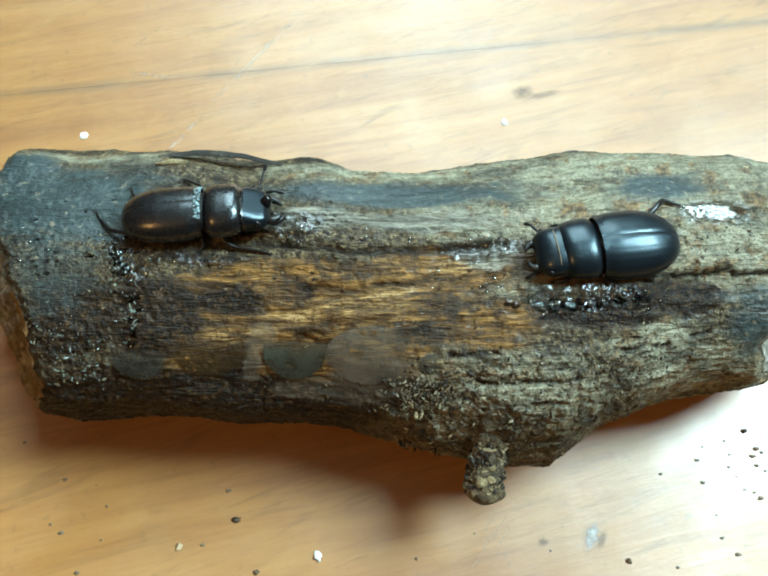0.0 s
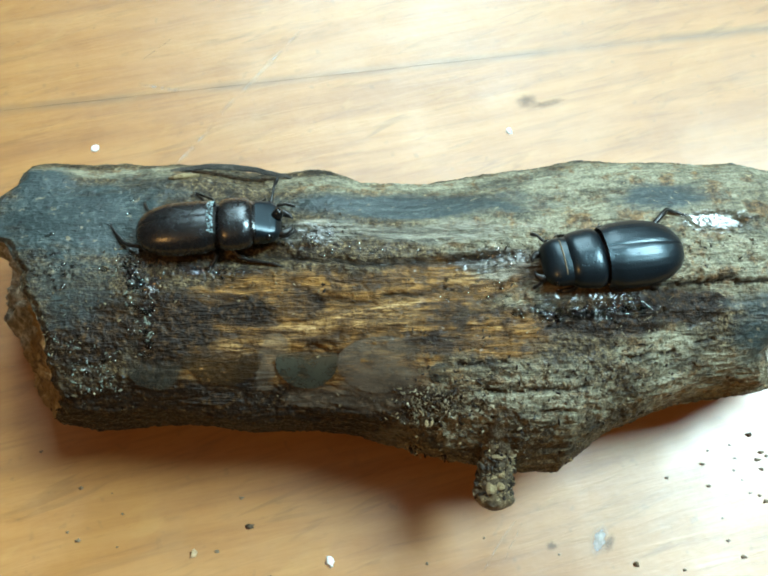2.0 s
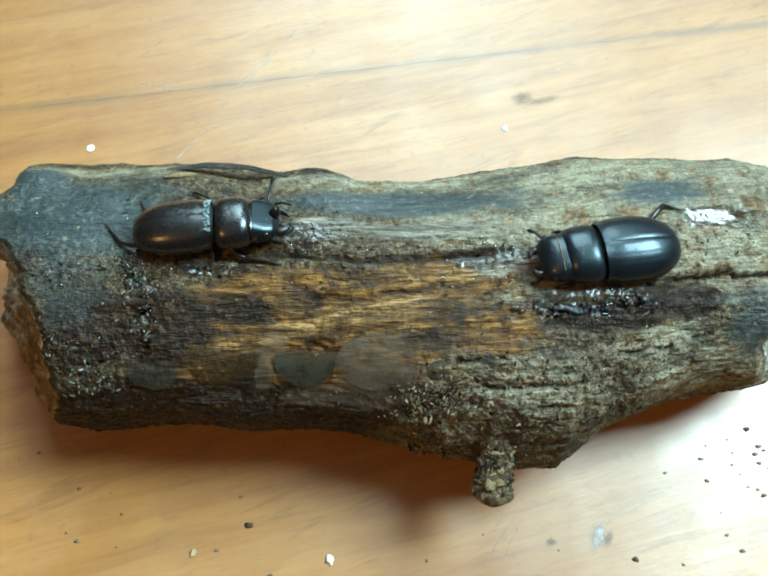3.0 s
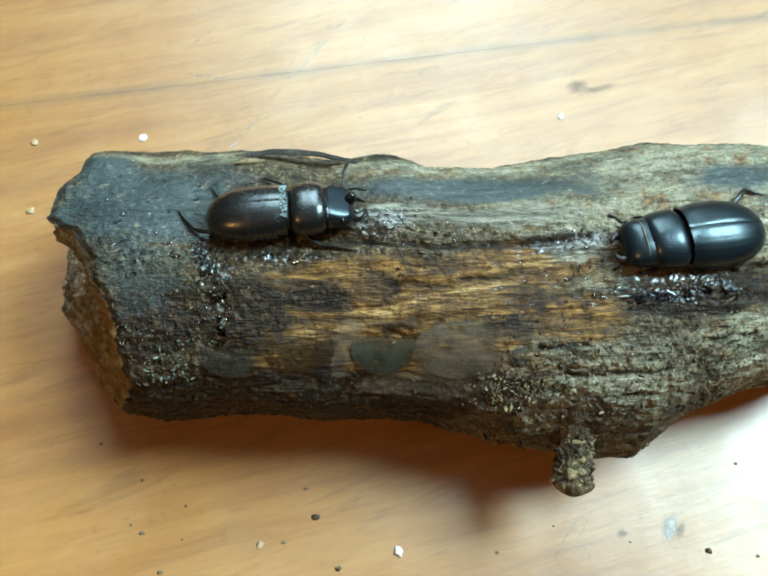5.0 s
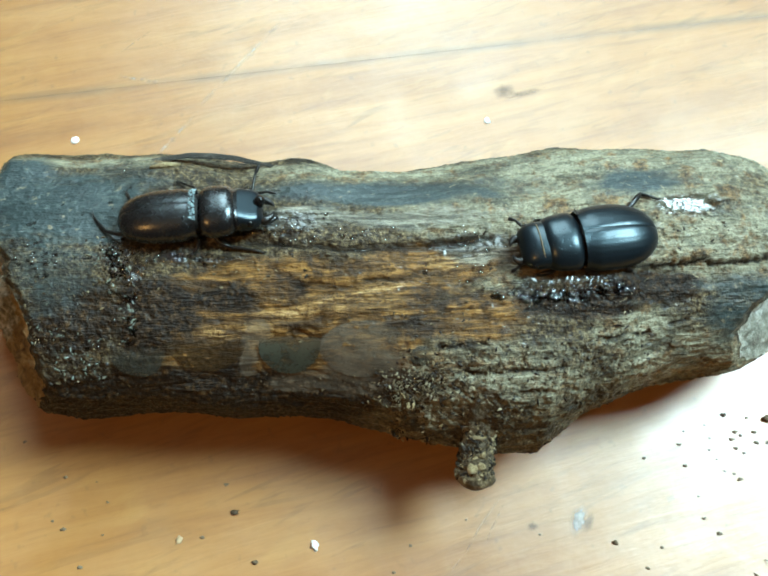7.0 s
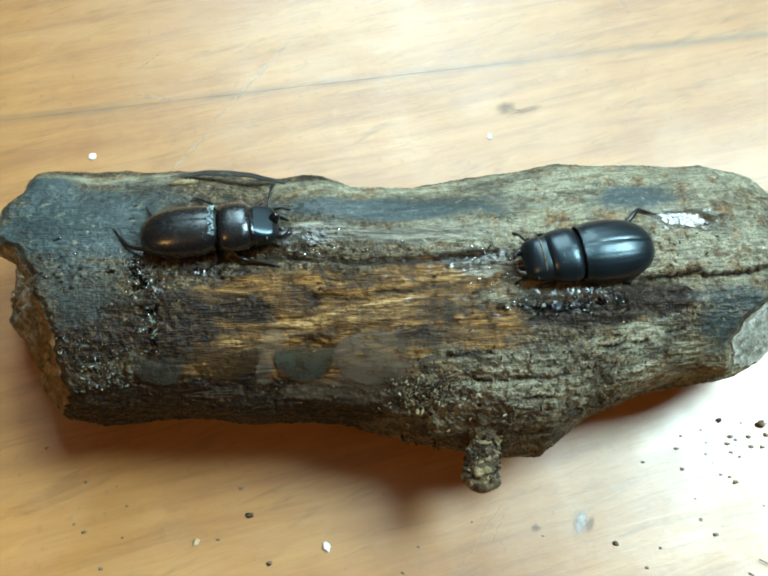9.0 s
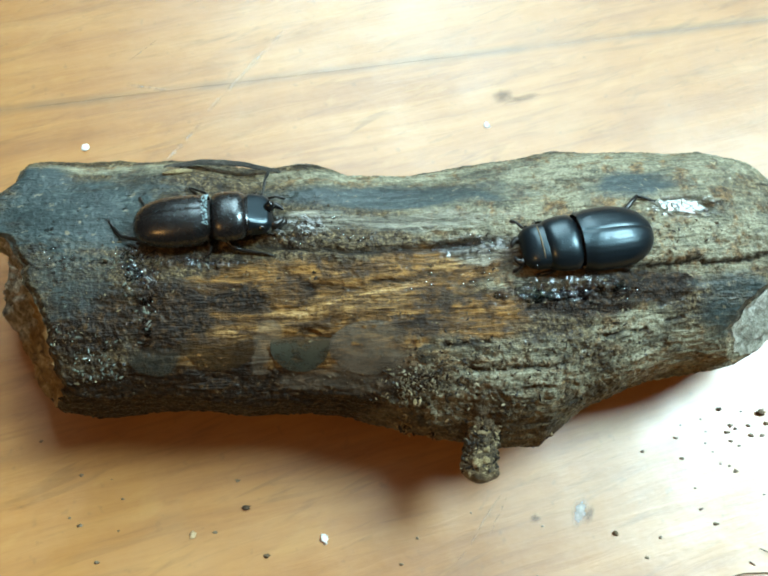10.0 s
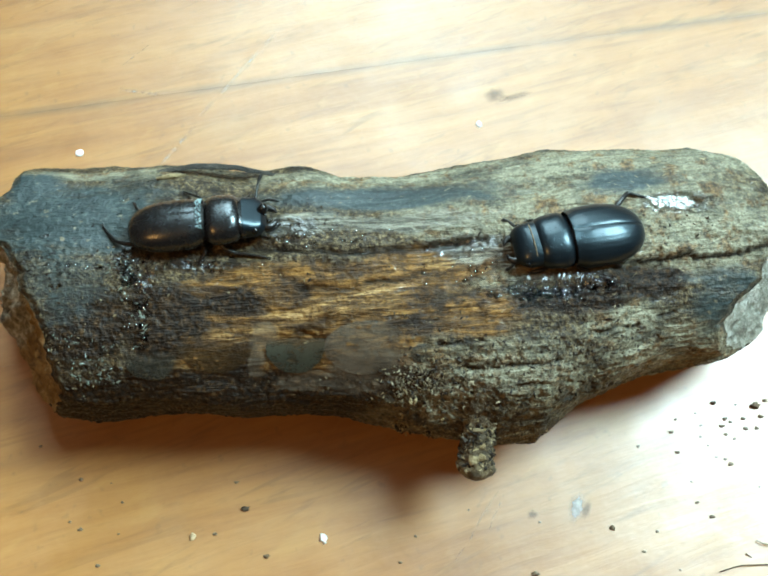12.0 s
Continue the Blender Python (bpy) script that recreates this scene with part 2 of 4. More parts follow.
    k_wet = mask("wet", 0.38, 0.62, 1.2)
    c = m.mix(m.math("MULTIPLY", k_wet, 0.55), c, (0.010, 0.009, 0.008))
    shred = m.math("MAXIMUM", m.noise(1500, 2, 0.5, m.slant(28, (0.22, 1.0, 1.0))), m.noise(1700, 2, 0.5, m.slant(-35, (0.22, 1.0, 1.0))))
    c = m.mix(m.math("MULTIPLY", m.ramp(shred, [(0.70, 0.0), (0.76, 0.7)]), m.attr("tan")), c, (0.48, 0.38, 0.22))
    # shade inside the grooves and the crack, painted near black into the colour
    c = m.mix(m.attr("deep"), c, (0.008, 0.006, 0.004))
    r = m.mix(k_smooth, m.ramp(speck2, [(0.38, 0.40), (0.60, 0.85)]), 0.50)
    r = m.mix(k_film, r, 0.72)
    r = m.mix(k_wet, r, 0.16)
    grain = m.noise(750, 2.0, 0.5)
    fine = m.noise(1700, 1.5, 0.5)
    strand = m.noise(900, 2.0, 0.55, m.slant(1, (0.16, 1.0, 1.0)), 0.9)
    k_lines = m.math("MAXIMUM", m.math("MAXIMUM", m.attr("wood"), m.attr("grey")), m.math("MULTIPLY", m.attr("tan"), 0.55), True)
    h_grain = m.math("ADD", m.math("ADD", grain, m.math("MULTIPLY", fine, 0.45)), m.math("MULTIPLY", strand, 0.8))
    h_lines = m.math("ADD", m.math("ADD", m.math("MULTIPLY", strand, 1.25), m.math("MULTIPLY", fibre, 0.9)), m.math("MULTIPLY", fine, 0.15))
    h = m.mix(k_lines, h_grain, h_lines)
    h = m.mix(m.math("MULTIPLY", m.math("MAXIMUM", k_smooth, k_film), 0.55), h, 1.07)
    # a film of water: patches everywhere, full in the wet places
    damp = m.ramp(m.noise(420, 5, 0.65), [(0.53, 0.0), (0.62, 0.5)])
    k_coat = m.math("MAXIMUM", k_wet, m.math("MULTIPLY", damp, m.ramp(blot, [(0.45, 1.0), (0.62, 0.3)])))
    k_coat = m.math("MULTIPLY", k_coat, m.math("SUBTRACT", 1.0, m.math("MULTIPLY", k_smooth, 0.75)))
    k_coat = m.math("MULTIPLY", k_coat, m.math("SUBTRACT", 1.0, m.math("MULTIPLY", k_rust_shade, 0.85)))
    ripple = m.node("ShaderNodeBump")
    ripple.inputs["Distance"].default_value = 0.0007
    m.put(ripple.inputs["Strength"], m.math("SUBTRACT", 1.0, m.math("MULTIPLY", m.attr("wet"), 0.6)))
    m.put(ripple.inputs["Height"], m.mix(0.35, m.noise(650, 1.0, 0.4), fine))
    m.put(m.b.inputs["Coat Normal"], ripple.outputs[0])
    m.put(m.b.inputs["Specular IOR Level"], m.math("ADD", m.math("MULTIPLY", k_smooth, 0.25), 0.27))
    return m.finish(c, r, m.bump(h, 0.0006, 1.0), coat=k_coat, coat_rough=0.09)


def end_wood(name, dark, mid, pale, bleach=None):
    """Crumbling end grain. bleach: the height on the end face from which it is bleached grey by weather."""
    m = Mat(name)
    a = m.noise(500, 6, 0.65)
    b = m.noise(150, 4, 0.6)
    c = m.ramp(m.mix(0.5, a, b), [(0.33, dark), (0.50, mid), (0.66, pale)])
    if bleach:
        xyz = m.node("ShaderNodeSeparateXYZ")
        m.put(xyz.inputs[0], m.co)
        k = m.math("ADD", m.math("MULTIPLY", m.math("SUBTRACT", xyz.outputs[1], bleach), 120.0), m.math("MULTIPLY", b, 1.0))
        c = m.mix(m.ramp(k, [(0.40, 0.0), (0.75, 0.9)]), c, m.ramp(m.mix(0.4, a, b), [(0.38, (0.040, 0.032, 0.020)), (0.50, (0.24, 0.205, 0.14)), (0.60, (0.60, 0.54, 0.41))]))
    return m.finish(c, 0.7, m.bump(m.mix(0.5, a, m.noise(1500, 4, 0.7)), 0.0022, 1.0))


def chitin(name, base, tint, rough, dots, clear, clear_rough, sheen):
    """Polished beetle shell with fine pits."""
    m = Mat(name)
    big = m.noise(220, 3, 0.5)
    pit, _ = m.cells(dots)
    c = m.mix(m.ramp(big, [(0.35, 0.0), (0.7, 1.0)]), base, tint)
    r = m.math("ADD", rough, m.math("MULTIPLY", m.noise(700, 4, 0.6), 0.14))
    h = m.math("ADD", m.ramp(pit, [(0.0, 0.0), (0.32, 1.0)]), m.math("MULTIPLY", m.noise(900, 4, 0.6), 0.5))
    m.b.inputs["Specular Tint"].default_value = (*sheen, 1.0)
    return m.finish(c, r, m.bump(h, 0.00007, 0.6), coat=clear, coat_rough=clear_rough)


def plain(name, color, rough, scale=300.0, var=0.25, dist=0.0004):
    m = Mat(name)
    n = m.noise(scale, 5, 0.6)
    dark = tuple(v * (1 - var) for v in color)
    lite = tuple(min(1.0, v * (1 + var)) for v in color)
    return m.finish(m.ramp(n, [(0.3, dark), (0.7, lite)]), rough, m.bump(n, dist, 0.5))


def thin_film(name, color, cover):
    """Half-clear slime, thickest at its lower side (by the mesh's own thickness)."""
    m = Mat(name)
    n = m.noise(260, 5, 0.6)
    m.put(m.b.inputs["Alpha"], m.math("MULTIPLY", m.math("MULTIPLY", m.attr("thick"), cover), m.ramp(m.mix(0.5, n, m.noise(900, 4, 0.7)), [(0.38, 0.55), (0.55, 1.0)]), True))
    return m.finish(m.ramp(n, [(0.3, tuple(v * 0.75 for v in color)), (0.7, tuple(v * 1.25 for v in color))]), 0.45, m.bump(n, 0.0002, 0.5))


def crumb_mat():
    m = Mat("wood_crumbs")
    k = m.island()
    c = m.ramp(k, [(0.0, (0.006, 0.004, 0.003)), (0.50, (0.028, 0.018, 0.009)), (0.80, (0.085, 0.060, 0.030)), (0.94, (0.17, 0.125, 0.065)), (1.0, (0.30, 0.25, 0.16))])
    m.b.inputs["Specular IOR Level"].default_value = 0.3
    return m.finish(c, m.ramp(k, [(0.0, 0.3), (0.5, 0.6), (1.0, 0.8)]), m.bump(m.noise(2500, 3), 0.0002, 0.6))


def dirt_mat():
    m = Mat("dark_dirt")
    c = m.ramp(m.random(), [(0.0, (0.06, 0.038, 0.020)), (0.6, (0.13, 0.085, 0.045)), (1.0, (0.21, 0.15, 0.09))])
    return m.finish(c, 0.75, m.bump(m.noise(2500, 3), 0.0002, 0.6))


def water_mat():
    m = Mat("clear_water")
    m.b.inputs["Transmission Weight"].default_value = 1.0
    return m.finish((0.95, 0.97, 0.97), 0.02, ior=1.33)


M_TABLE = table_wood()
M_LOG = log_wood()
M_END_L = end_wood("broken_end_wood", (0.026, 0.013, 0.005), (0.35, 0.205, 0.068), (0.68, 0.49, 0.22), 0.059)
M_END_R = end_wood("pale_end_wood", (0.035, 0.030, 0.020), (0.36, 0.34, 0.27), (0.84, 0.82, 0.74))
M_TWIG = end_wood("twig_bark", (0.018, 0.012, 0.006), (0.115, 0.078, 0.038), (0.34, 0.25, 0.13))
M_TWIG_TIP = end_wood("twig_tip_wood", (0.10, 0.065, 0.03), (0.34, 0.25, 0.12), (0.58, 0.46, 0.26))
M_STRIP = end_wood("bark_strip_wood", (0.010, 0.009, 0.008), (0.040, 0.037, 0.030), (0.15, 0.14, 0.11))
M_DISC = thin_film("grey_green_film", (0.033, 0.035, 0.024), 1.0)
M_DISC_DIM = thin_film("dim_grey_film", (0.042, 0.043, 0.034), 0.75)
M_DISC_BROWN = thin_film("brown_film", (0.040, 0.022, 0.008), 0.75)
M_DISC_PALE = thin_film("pale_brown_film", (0.150, 0.122, 0.088), 0.62)
M_SHELL_A = chitin("brown_black_shell", (0.0040, 0.0034, 0.0036), (0.0085, 0.0056, 0.0050), 0.20, 2600.0, 0.85, 0.27, (0.74, 0.92, 1.0))
M_SHELL_B = chitin("blue_black_shell", (0.0036, 0.0056, 0.0080), (0.0072, 0.0096, 0.0125), 0.27, 1500.0, 0.22, 0.16, (0.62, 0.88, 1.0))
M_LEG = plain("black_leg_shell", (0.010, 0.009, 0.008), 0.32, 900.0, 0.4, 0.0001)
M_EYE = plain("black_eye", (0.006, 0.006, 0.006), 0.10, 900.0, 0.2, 0.00005)
M_GLINT_GRAIN = plain("pale_glint_grains", (0.30, 0.42, 0.45), 0.12, 1500.0, 0.5, 0.0001)
M_RIM = plain("ochre_hair_fringe", (0.20, 0.14, 0.07), 0.6, 1500.0, 0.4, 0.0001)
M_FLAKE = plain("wet_grey_flakes", (0.12, 0.135, 0.11), 0.26, 900.0, 0.6, 0.0002)
M_FLAKE_TAN = plain("tan_flakes", (0.15, 0.12, 0.068), 0.55, 900.0, 0.6, 0.0002)
M_CRUMB = crumb_mat()
M_DIRT = dirt_mat()
M_DIRT_PALE = plain("grey_brown_dirt", (0.20, 0.145, 0.09), 0.7, 1500.0, 0.3, 0.0002)
M_WHITE = plain("white_paint_fleck", (0.80, 0.79, 0.76), 0.5, 900.0, 0.08, 0.0002)
M_PALE = plain("pale_residue", (0.48, 0.33, 0.18), 0.5, 900.0, 0.15, 0.0002)
M_STAIN = thin_film("grey_water_stain", (0.19, 0.15, 0.125), 0.5)
M_DENT_GLINT = thin_film("painted_dent_glint", (0.55, 0.56, 0.56), 0.7)
M_SCRATCH = thin_film("scratched_varnish", (0.66, 0.58, 0.48), 0.5)
M_WATER = water_mat()
M_WALL = plain("brown_wall_paint", (0.09, 0.08, 0.07), 0.8, 20.0, 0.05, 0.001)
M_CEIL = plain("dim_ceiling_paint", (0.20, 0.18, 0.16), 0.85, 20.0, 0.04, 0.001)
M_FLOOR = plain("brown_floor", (0.20, 0.13, 0.08), 0.6, 12.0, 0.2, 0.001)


# ---- mesh helpers ----
def part(name, bm, material, parent=None, label="", smooth=True):
    me = bpy.data.meshes.new(name)
    bm.normal_update()
    bm.to_mesh(me)
    bm.free()
    me.materials.append(material)
    if smooth:
        me.polygons.foreach_set("use_smooth", [True] * len(me.polygons))
    ob = new(name, me)
    if parent is not None:
        ob.parent = parent
    if label:
        ob["label"] = label
    return ob


def box(bm, lo, hi, bevel=0.0):
    v = [bm.verts.new((x, y, z)) for x in (lo[0], hi[0]) for y in (lo[1], hi[1]) for z in (lo[2], hi[2])]
    for f in ((0, 1, 3, 2), (4, 6, 7, 5), (0, 4, 5, 1), (2, 3, 7, 6), (0, 2, 6, 4), (1, 5, 7, 3)):
        bm.faces.new([v[i] for i in f])
    bmesh.ops.recalc_face_normals(bm, faces=bm.faces)
    if bevel:
        bmesh.ops.bevel(bm, geom=bm.edges[:], offset=bevel, segments=2, profile=0.6, affect="EDGES")


def grid_mesh(bm, rows, close_u=False, close_v=True):
    """Skin over rows of points; each row is a ring when close_v."""
    vs = [[bm.verts.new(p) for p in r] for r in rows]
    n, k = len(vs), len(vs[0])
    for i in range(n if close_u else n - 1):
        for j in range(k if close_v else k - 1):
            a, b = vs[i], vs[(i + 1) % n]
            bm.faces.new((a[j], a[(j + 1) % k], b[(j + 1) % k], b[j]))
    return vs


def tube(bm, pts, radii, sides=10, rough=0.0, seed=0.0):
    """A round limb through the points, closed at both ends."""
    pts = [Vector(p) for p in pts]
    up = Vector((0.13, 0.31, 0.94))
    rows = []
    for i, p in enumerate(pts):
        d = (pts[min(i + 1, len(pts) - 1)] - pts[max(i - 1, 0)]).normalized()
        s = d.cross(up).normalized()
        u = s.cross(d)
        ring = []
        for j in range(sides):
            a = 2 * math.pi * j / sides
            o = s * math.cos(a) + u * math.sin(a)
            r = radii[i]
            if rough:
                q = p + o * r
                r *= 1 + rough * noise.noise((q / MM) * 0.55 + Vector((seed, 0, 0))) + 0.5 * rough * noise.noise((q / MM) * 1.7)
            ring.append(p + o * r)
        rows.append(ring)
    vs = grid_mesh(bm, rows)
    for ring, q, flip in ((vs[0], pts[0], True), (vs[-1], pts[-1], False)):
        c = bm.verts.new(q)
        for j in range(sides):
            a, b = ring[j], ring[(j + 1) % sides]
            bm.faces.new((b, a, c) if flip else (a, b, c))
    bmesh.ops.recalc_face_normals(bm, faces=bm.faces)


def lump(bm, c, r, seed, flat=1.0, sub=1, rough=0.35):
    """An uneven crumb."""
    made = bmesh.ops.create_icosphere(bm, subdivisions=sub, radius=1.0)["verts"]
    for v in made:
        n = noise.noise(v.co * 1.6 + Vector((seed * 7.3, seed * 3.1, seed)))
        s = r * (1 + rough * 2 * n)
        v.co = Vector((c[0] + v.co.x * s, c[1] + v.co.y * s, c[2] + v.co.z * s * flat))


def step(v, lo, hi):
    k = min(1.0, max(0.0, (v - lo) / (hi - lo)))
    return k * k * (3 - 2 * k)


def shred(bm, c, r, seed, rough=0.5):
    """A torn flake of bark or wood fibre, lying at any angle."""
    rnd = random.Random(seed)
    turn = Euler((rnd.uniform(-0.7, 0.7), rnd.uniform(-0.7, 0.7), rnd.uniform(0, 6.28))).to_matrix()
    size = Vector((rnd.uniform(1.0, 2.1), rnd.uniform(0.5, 0.9), rnd.uniform(0.25, 0.6))) * r
    for v in bmesh.ops.create_icosphere(bm, subdivisions=1, radius=1.0)["verts"]:
        k = 1 + rough * rnd.uniform(-1, 1)
        v.co = Vector(c) + turn @ Vector((v.co.x * size.x * k, v.co.y * size.y * k, v.co.z * size.z * k))


def bead(bm, p, n, r, seed, flat):
    """A drop of water that lies flat on a surface with that normal."""
    turn = Vector((0, 0, 1)).rotation_difference(n.lerp(Vector((0, 0, 1)), 0.4).normalized()).to_matrix()
    for v in bmesh.ops.create_icosphere(bm, subdivisions=2, radius=1.0)["verts"]:
        k = r * (1 + 0.25 * noise.noise(v.co * 1.2 + Vector((seed, 0, 0))))
        v.co = p + turn @ Vector((v.co.x * k * 1.3, v.co.y * k, v.co.z * k * flat))


# ---- the room ----
def room():
    x0, x1, y0, y1, th = -2.2, KEY_X, -2.0, LOW_Y, 0.12

    def slab(name, lo, hi, mat, label, cat):
        bm = bmesh.new()
        box(bm, lo, hi)
        ob = part(name, bm, mat, smooth=False)
        ob.matrix_world = ROOM
        tagged(ob, label, cat, kind="structure")
        return ob

    slab("floor", (x0 - th, y0 - th, FLOOR_Z - 0.1), (x1 + th, y1 + th, FLOOR_Z), M_FLOOR, "plain brown floor under the table", "floor")
    slab("ceiling", (x0 - th, y0 - th, CEIL_Z), (x1 + th, y1 + th, CEIL_Z + 0.1), M_CEIL, "plain dim ceiling over the table", "ceiling")
    slab("wall_south", (x0 - th, y0, FLOOR_Z), (x0, y1, CEIL_Z), M_WALL, "plain brown painted wall", "wall")
    slab("wall_west", (x0 - th, y0 - th, FLOOR_Z), (x1 + th, y0, CEIL_Z), M_WALL, "plain brown painted wall", "wall")
    bm = bmesh.new()
    for lo, hi in (((x1, y0, FLOOR_Z), (x1 + th, KEY_Y0, CEIL_Z)), ((x1, KEY_Y1, FLOOR_Z), (x1 + th, y1, CEIL_Z)),
                   ((x1, KEY_Y0, FLOOR_Z), (x1 + th, KEY_Y1, KEY_Z0)), ((x1, KEY_Y0, KEY_Z1), (x1 + th, KEY_Y1, CEIL_Z))):
        box(bm, lo, hi)
    ob = part("wall_north", bm, M_WALL, smooth=False)
    ob.matrix_world = ROOM
    tagged(ob, "plain brown wall with a small high window opening", "wall", kind="structure")
    bm = bmesh.new()
    for lo, hi in (((x0 - th, y1, FLOOR_Z), (LOW_X0, y1 + th, CEIL_Z)), ((LOW_X1, y1, FLOOR_Z), (x1 + th, y1 + th, CEIL_Z)),
                   ((LOW_X0, y1, FLOOR_Z), (LOW_X1, y1 + th, LOW_Z0)), ((LOW_X0, y1, LOW_Z1), (LOW_X1, y1 + th, CEIL_Z))):
        box(bm, lo, hi)
    ob = part("wall_east", bm, M_WALL, smooth=False)
    ob.matrix_world = ROOM
    tagged(ob, "plain brown wall with a wide window opening", "wall", kind="structure")


room()

# ---- the table ----
TILT_DEG = 7.33


def table():
    top = tagged(new("table"), "worn varnished orange-brown table of wooden boards", "table")
    top.matrix_world = pose(0, 0, 0, 0, 0, TILT_DEG)
    seams = (0.395, 0.318, 0.231, 0.1471, 0.0706, -0.031, -0.118, -0.205, -0.262)
    for hi, lo in zip(seams, seams[1:]):
        bm = bmesh.new()
        box(bm, (-0.62, lo + 0.00001, -0.022), (0.62, hi - 0.00001, 0.0))
        # worn, softly rounded board edges
        long_edges = [e for e in bm.edges if abs(e.verts[0].co.x - e.verts[1].co.x) > 1 and e.verts[0].co.z > -0.001]
        bmesh.ops.bevel(bm, geom=long_edges, offset=0.00006, segments=2, profile=0.5, affect="EDGES")
        part("plank", bm, M_TABLE, top, smooth=False)
    for sx in (-0.55, 0.55):
        for sy in (-0.22, 0.36):
            bm = bmesh.new()
            box(bm, (sx - 0.03, sy - 0.03, FLOOR_Z), (sx + 0.03, sy + 0.03, -0.022), 0.004)
            part("leg", bm, M_TABLE, top, smooth=False)
    bm = bmesh.new()
    box(bm, (-0.60, -0.26, -0.045), (0.60, 0.40, -0.0225))
    part("underframe", bm, M_TABLE, top, smooth=False)


table()


def table_marks():
    """Grey water stains, the painted pale glint of a dent, and pale scratches in the varnish."""
    top = bpy.data.objects["table"]
    inv = top.matrix_world.inverted()
    # the one pale oval is a dent's bright glint put into its colour
    for cx, cy, rx, ry, turn, mat in ((40.6, 137.0, 4.2, 3.0, 10, M_STAIN), (46.6, 136.4, 6.0, 1.4, 16, M_STAIN), (47.4, 18.2, 2.2, 4.2, -18, M_DENT_GLINT), (49.6, 17.4, 1.3, 3.0, -25, M_STAIN), (36.6, 16.9, 1.6, 1.2, 0, M_STAIN)):
        bm = bmesh.new()
        thick = bm.verts.layers.float.new("thick")
        rows = []
        for k in range(9):
            f = 0.05 + 0.95 * k / 8
            row = []
            for j in range(36):
                a = 2 * math.pi * j / 36
                w = f * (1 + 0.35 * noise.noise(Vector((math.cos(a) * 1.7 + cx, math.sin(a) * 1.7, 0))))
                p = pose(cx * MM, cy * MM, 0, 0, 0, turn) @ Vector((rx * w * math.cos(a) * MM, ry * w * math.sin(a) * MM, 0.00006 - 0.00005 * f * f))
                row.append(inv @ p)
            rows.append(row)
        vs = grid_mesh(bm, rows)
        for k, ring in enumerate(vs):
            for v in ring:
                v[thick] = 1 - step(k / 8, 0.15, 1.0)
        bm.faces.new(vs[0])
        bmesh.ops.recalc_face_normals(bm, faces=bm.faces)
        part("stain", bm, mat, top, "mark in the varnish: grey water stain, painted dent glint")
    for a, b, w in (((-46, 133), (-24, 163), 1.5), ((-57, 116), (-47, 130), 1.2), ((-70, 143.5), (-58, 141), 1.3), ((29.5, 22.9), (17.5, 7.5), 0.5), ((30.5, 22), (26, 14), 0.35), ((-70, 152), (-62, 160), 0.4)):
        bm = bmesh.new()
        thick = bm.verts.layers.float.new("thick")
        rows, cover = [], []
        d = Vector((b[0] - a[0], b[1] - a[1])).normalized()
        o = Vector((-d.y, d.x))
        for i in range(40):
            k = i / 39
            x, y = a[0] + (b[0] - a[0]) * k, a[1] + (b[1] - a[1]) * k
            x += 0.5 * noise.noise(Vector((k * 3, a[0], 0)))
            ww = w * (0.5 + 0.6 * abs(noise.noise(Vector((k * 6, a[1], 2)))))
            rows.append([inv @ Vector(((x + o.x * q * ww) * MM, (y + o.y * q * ww) * MM, 0.05 * MM)) for q in (-1, -0.5, 0, 0.5, 1)])
            cover.append(math.sin(math.pi * k) ** 0.5 * step(noise.noise(Vector((k * 7, a[0], 5))), -0.45, 0.35))
        for ring, c in zip(grid_mesh(bm, rows, close_v=False), cover):
            for v, q in zip(ring, (0, 0.6, 1, 0.6, 0)):
                v[thick] = q * c
        bmesh.ops.recalc_face_normals(bm, faces=bm.faces)
        if sum(f.normal.z for f in bm.faces) < 0:
            bmesh.ops.reverse_faces(bm, faces=bm.faces)
        part("scratch", bm, M_SCRATCH, top, "pale scratch in the varnish")


table_marks()

# ---- the log, in millimetres until it is linked ----
Y_BACK = ((-86, 93), (-75, 95.2), (-60, 93.4), (-49, 93.2), (-41, 93.4), (-27, 92.6), (-16, 92.8), (-12, 91.6), (-5.5, 88.9), (5, 88.5), (17, 89), (28, 90.3),
          (42, 92.7), (50, 91.8), (62, 91.6), (76, 90.4), (84, 87.6), (95, 83))
Y_FRONT = ((-86, 42), (-68, 40.6), (-61, 39.6), (-50, 41.5), (-23, 40.4), (-7, 38.3), (4, 35.8), (12.5, 33.3), (26, 31), (35, 31.6), (46, 38.8),
           (52, 41.0), (59, 43.2), (65.5, 44.9), (70, 45.4), (77.5, 45.4), (90, 47.4), (98, 49.2))
Z_TOP = ((-86, 42), (-60, 43.5), (-20, 42.5), (20, 44), (50, 46.5), (75, 46), (95, 43))
Z_LOW = ((-95, 10), (-74, 6), (-66, 2), (40, 2), (60, 7), (76, 12), (95, 14))
END_L_TOP = ((36, -63), (40, -64.1), (47.6, -65.5), (55.6, -68.4), (64, -72.2), (70.6, -75.4), (73, -80.5), (75, -82.4), (78.2, -82.1), (81.6, -81.2), (84.2, -79.6), (86.3, -77.6), (90.5, -78.0), (93, -78.4))
END_L_LOW = ((36, -70), (43.5, -74), (48.6, -77.5), (56.6, -82), (66, -88), (73.5, -90.5), (82.5, -90), (93, -84))
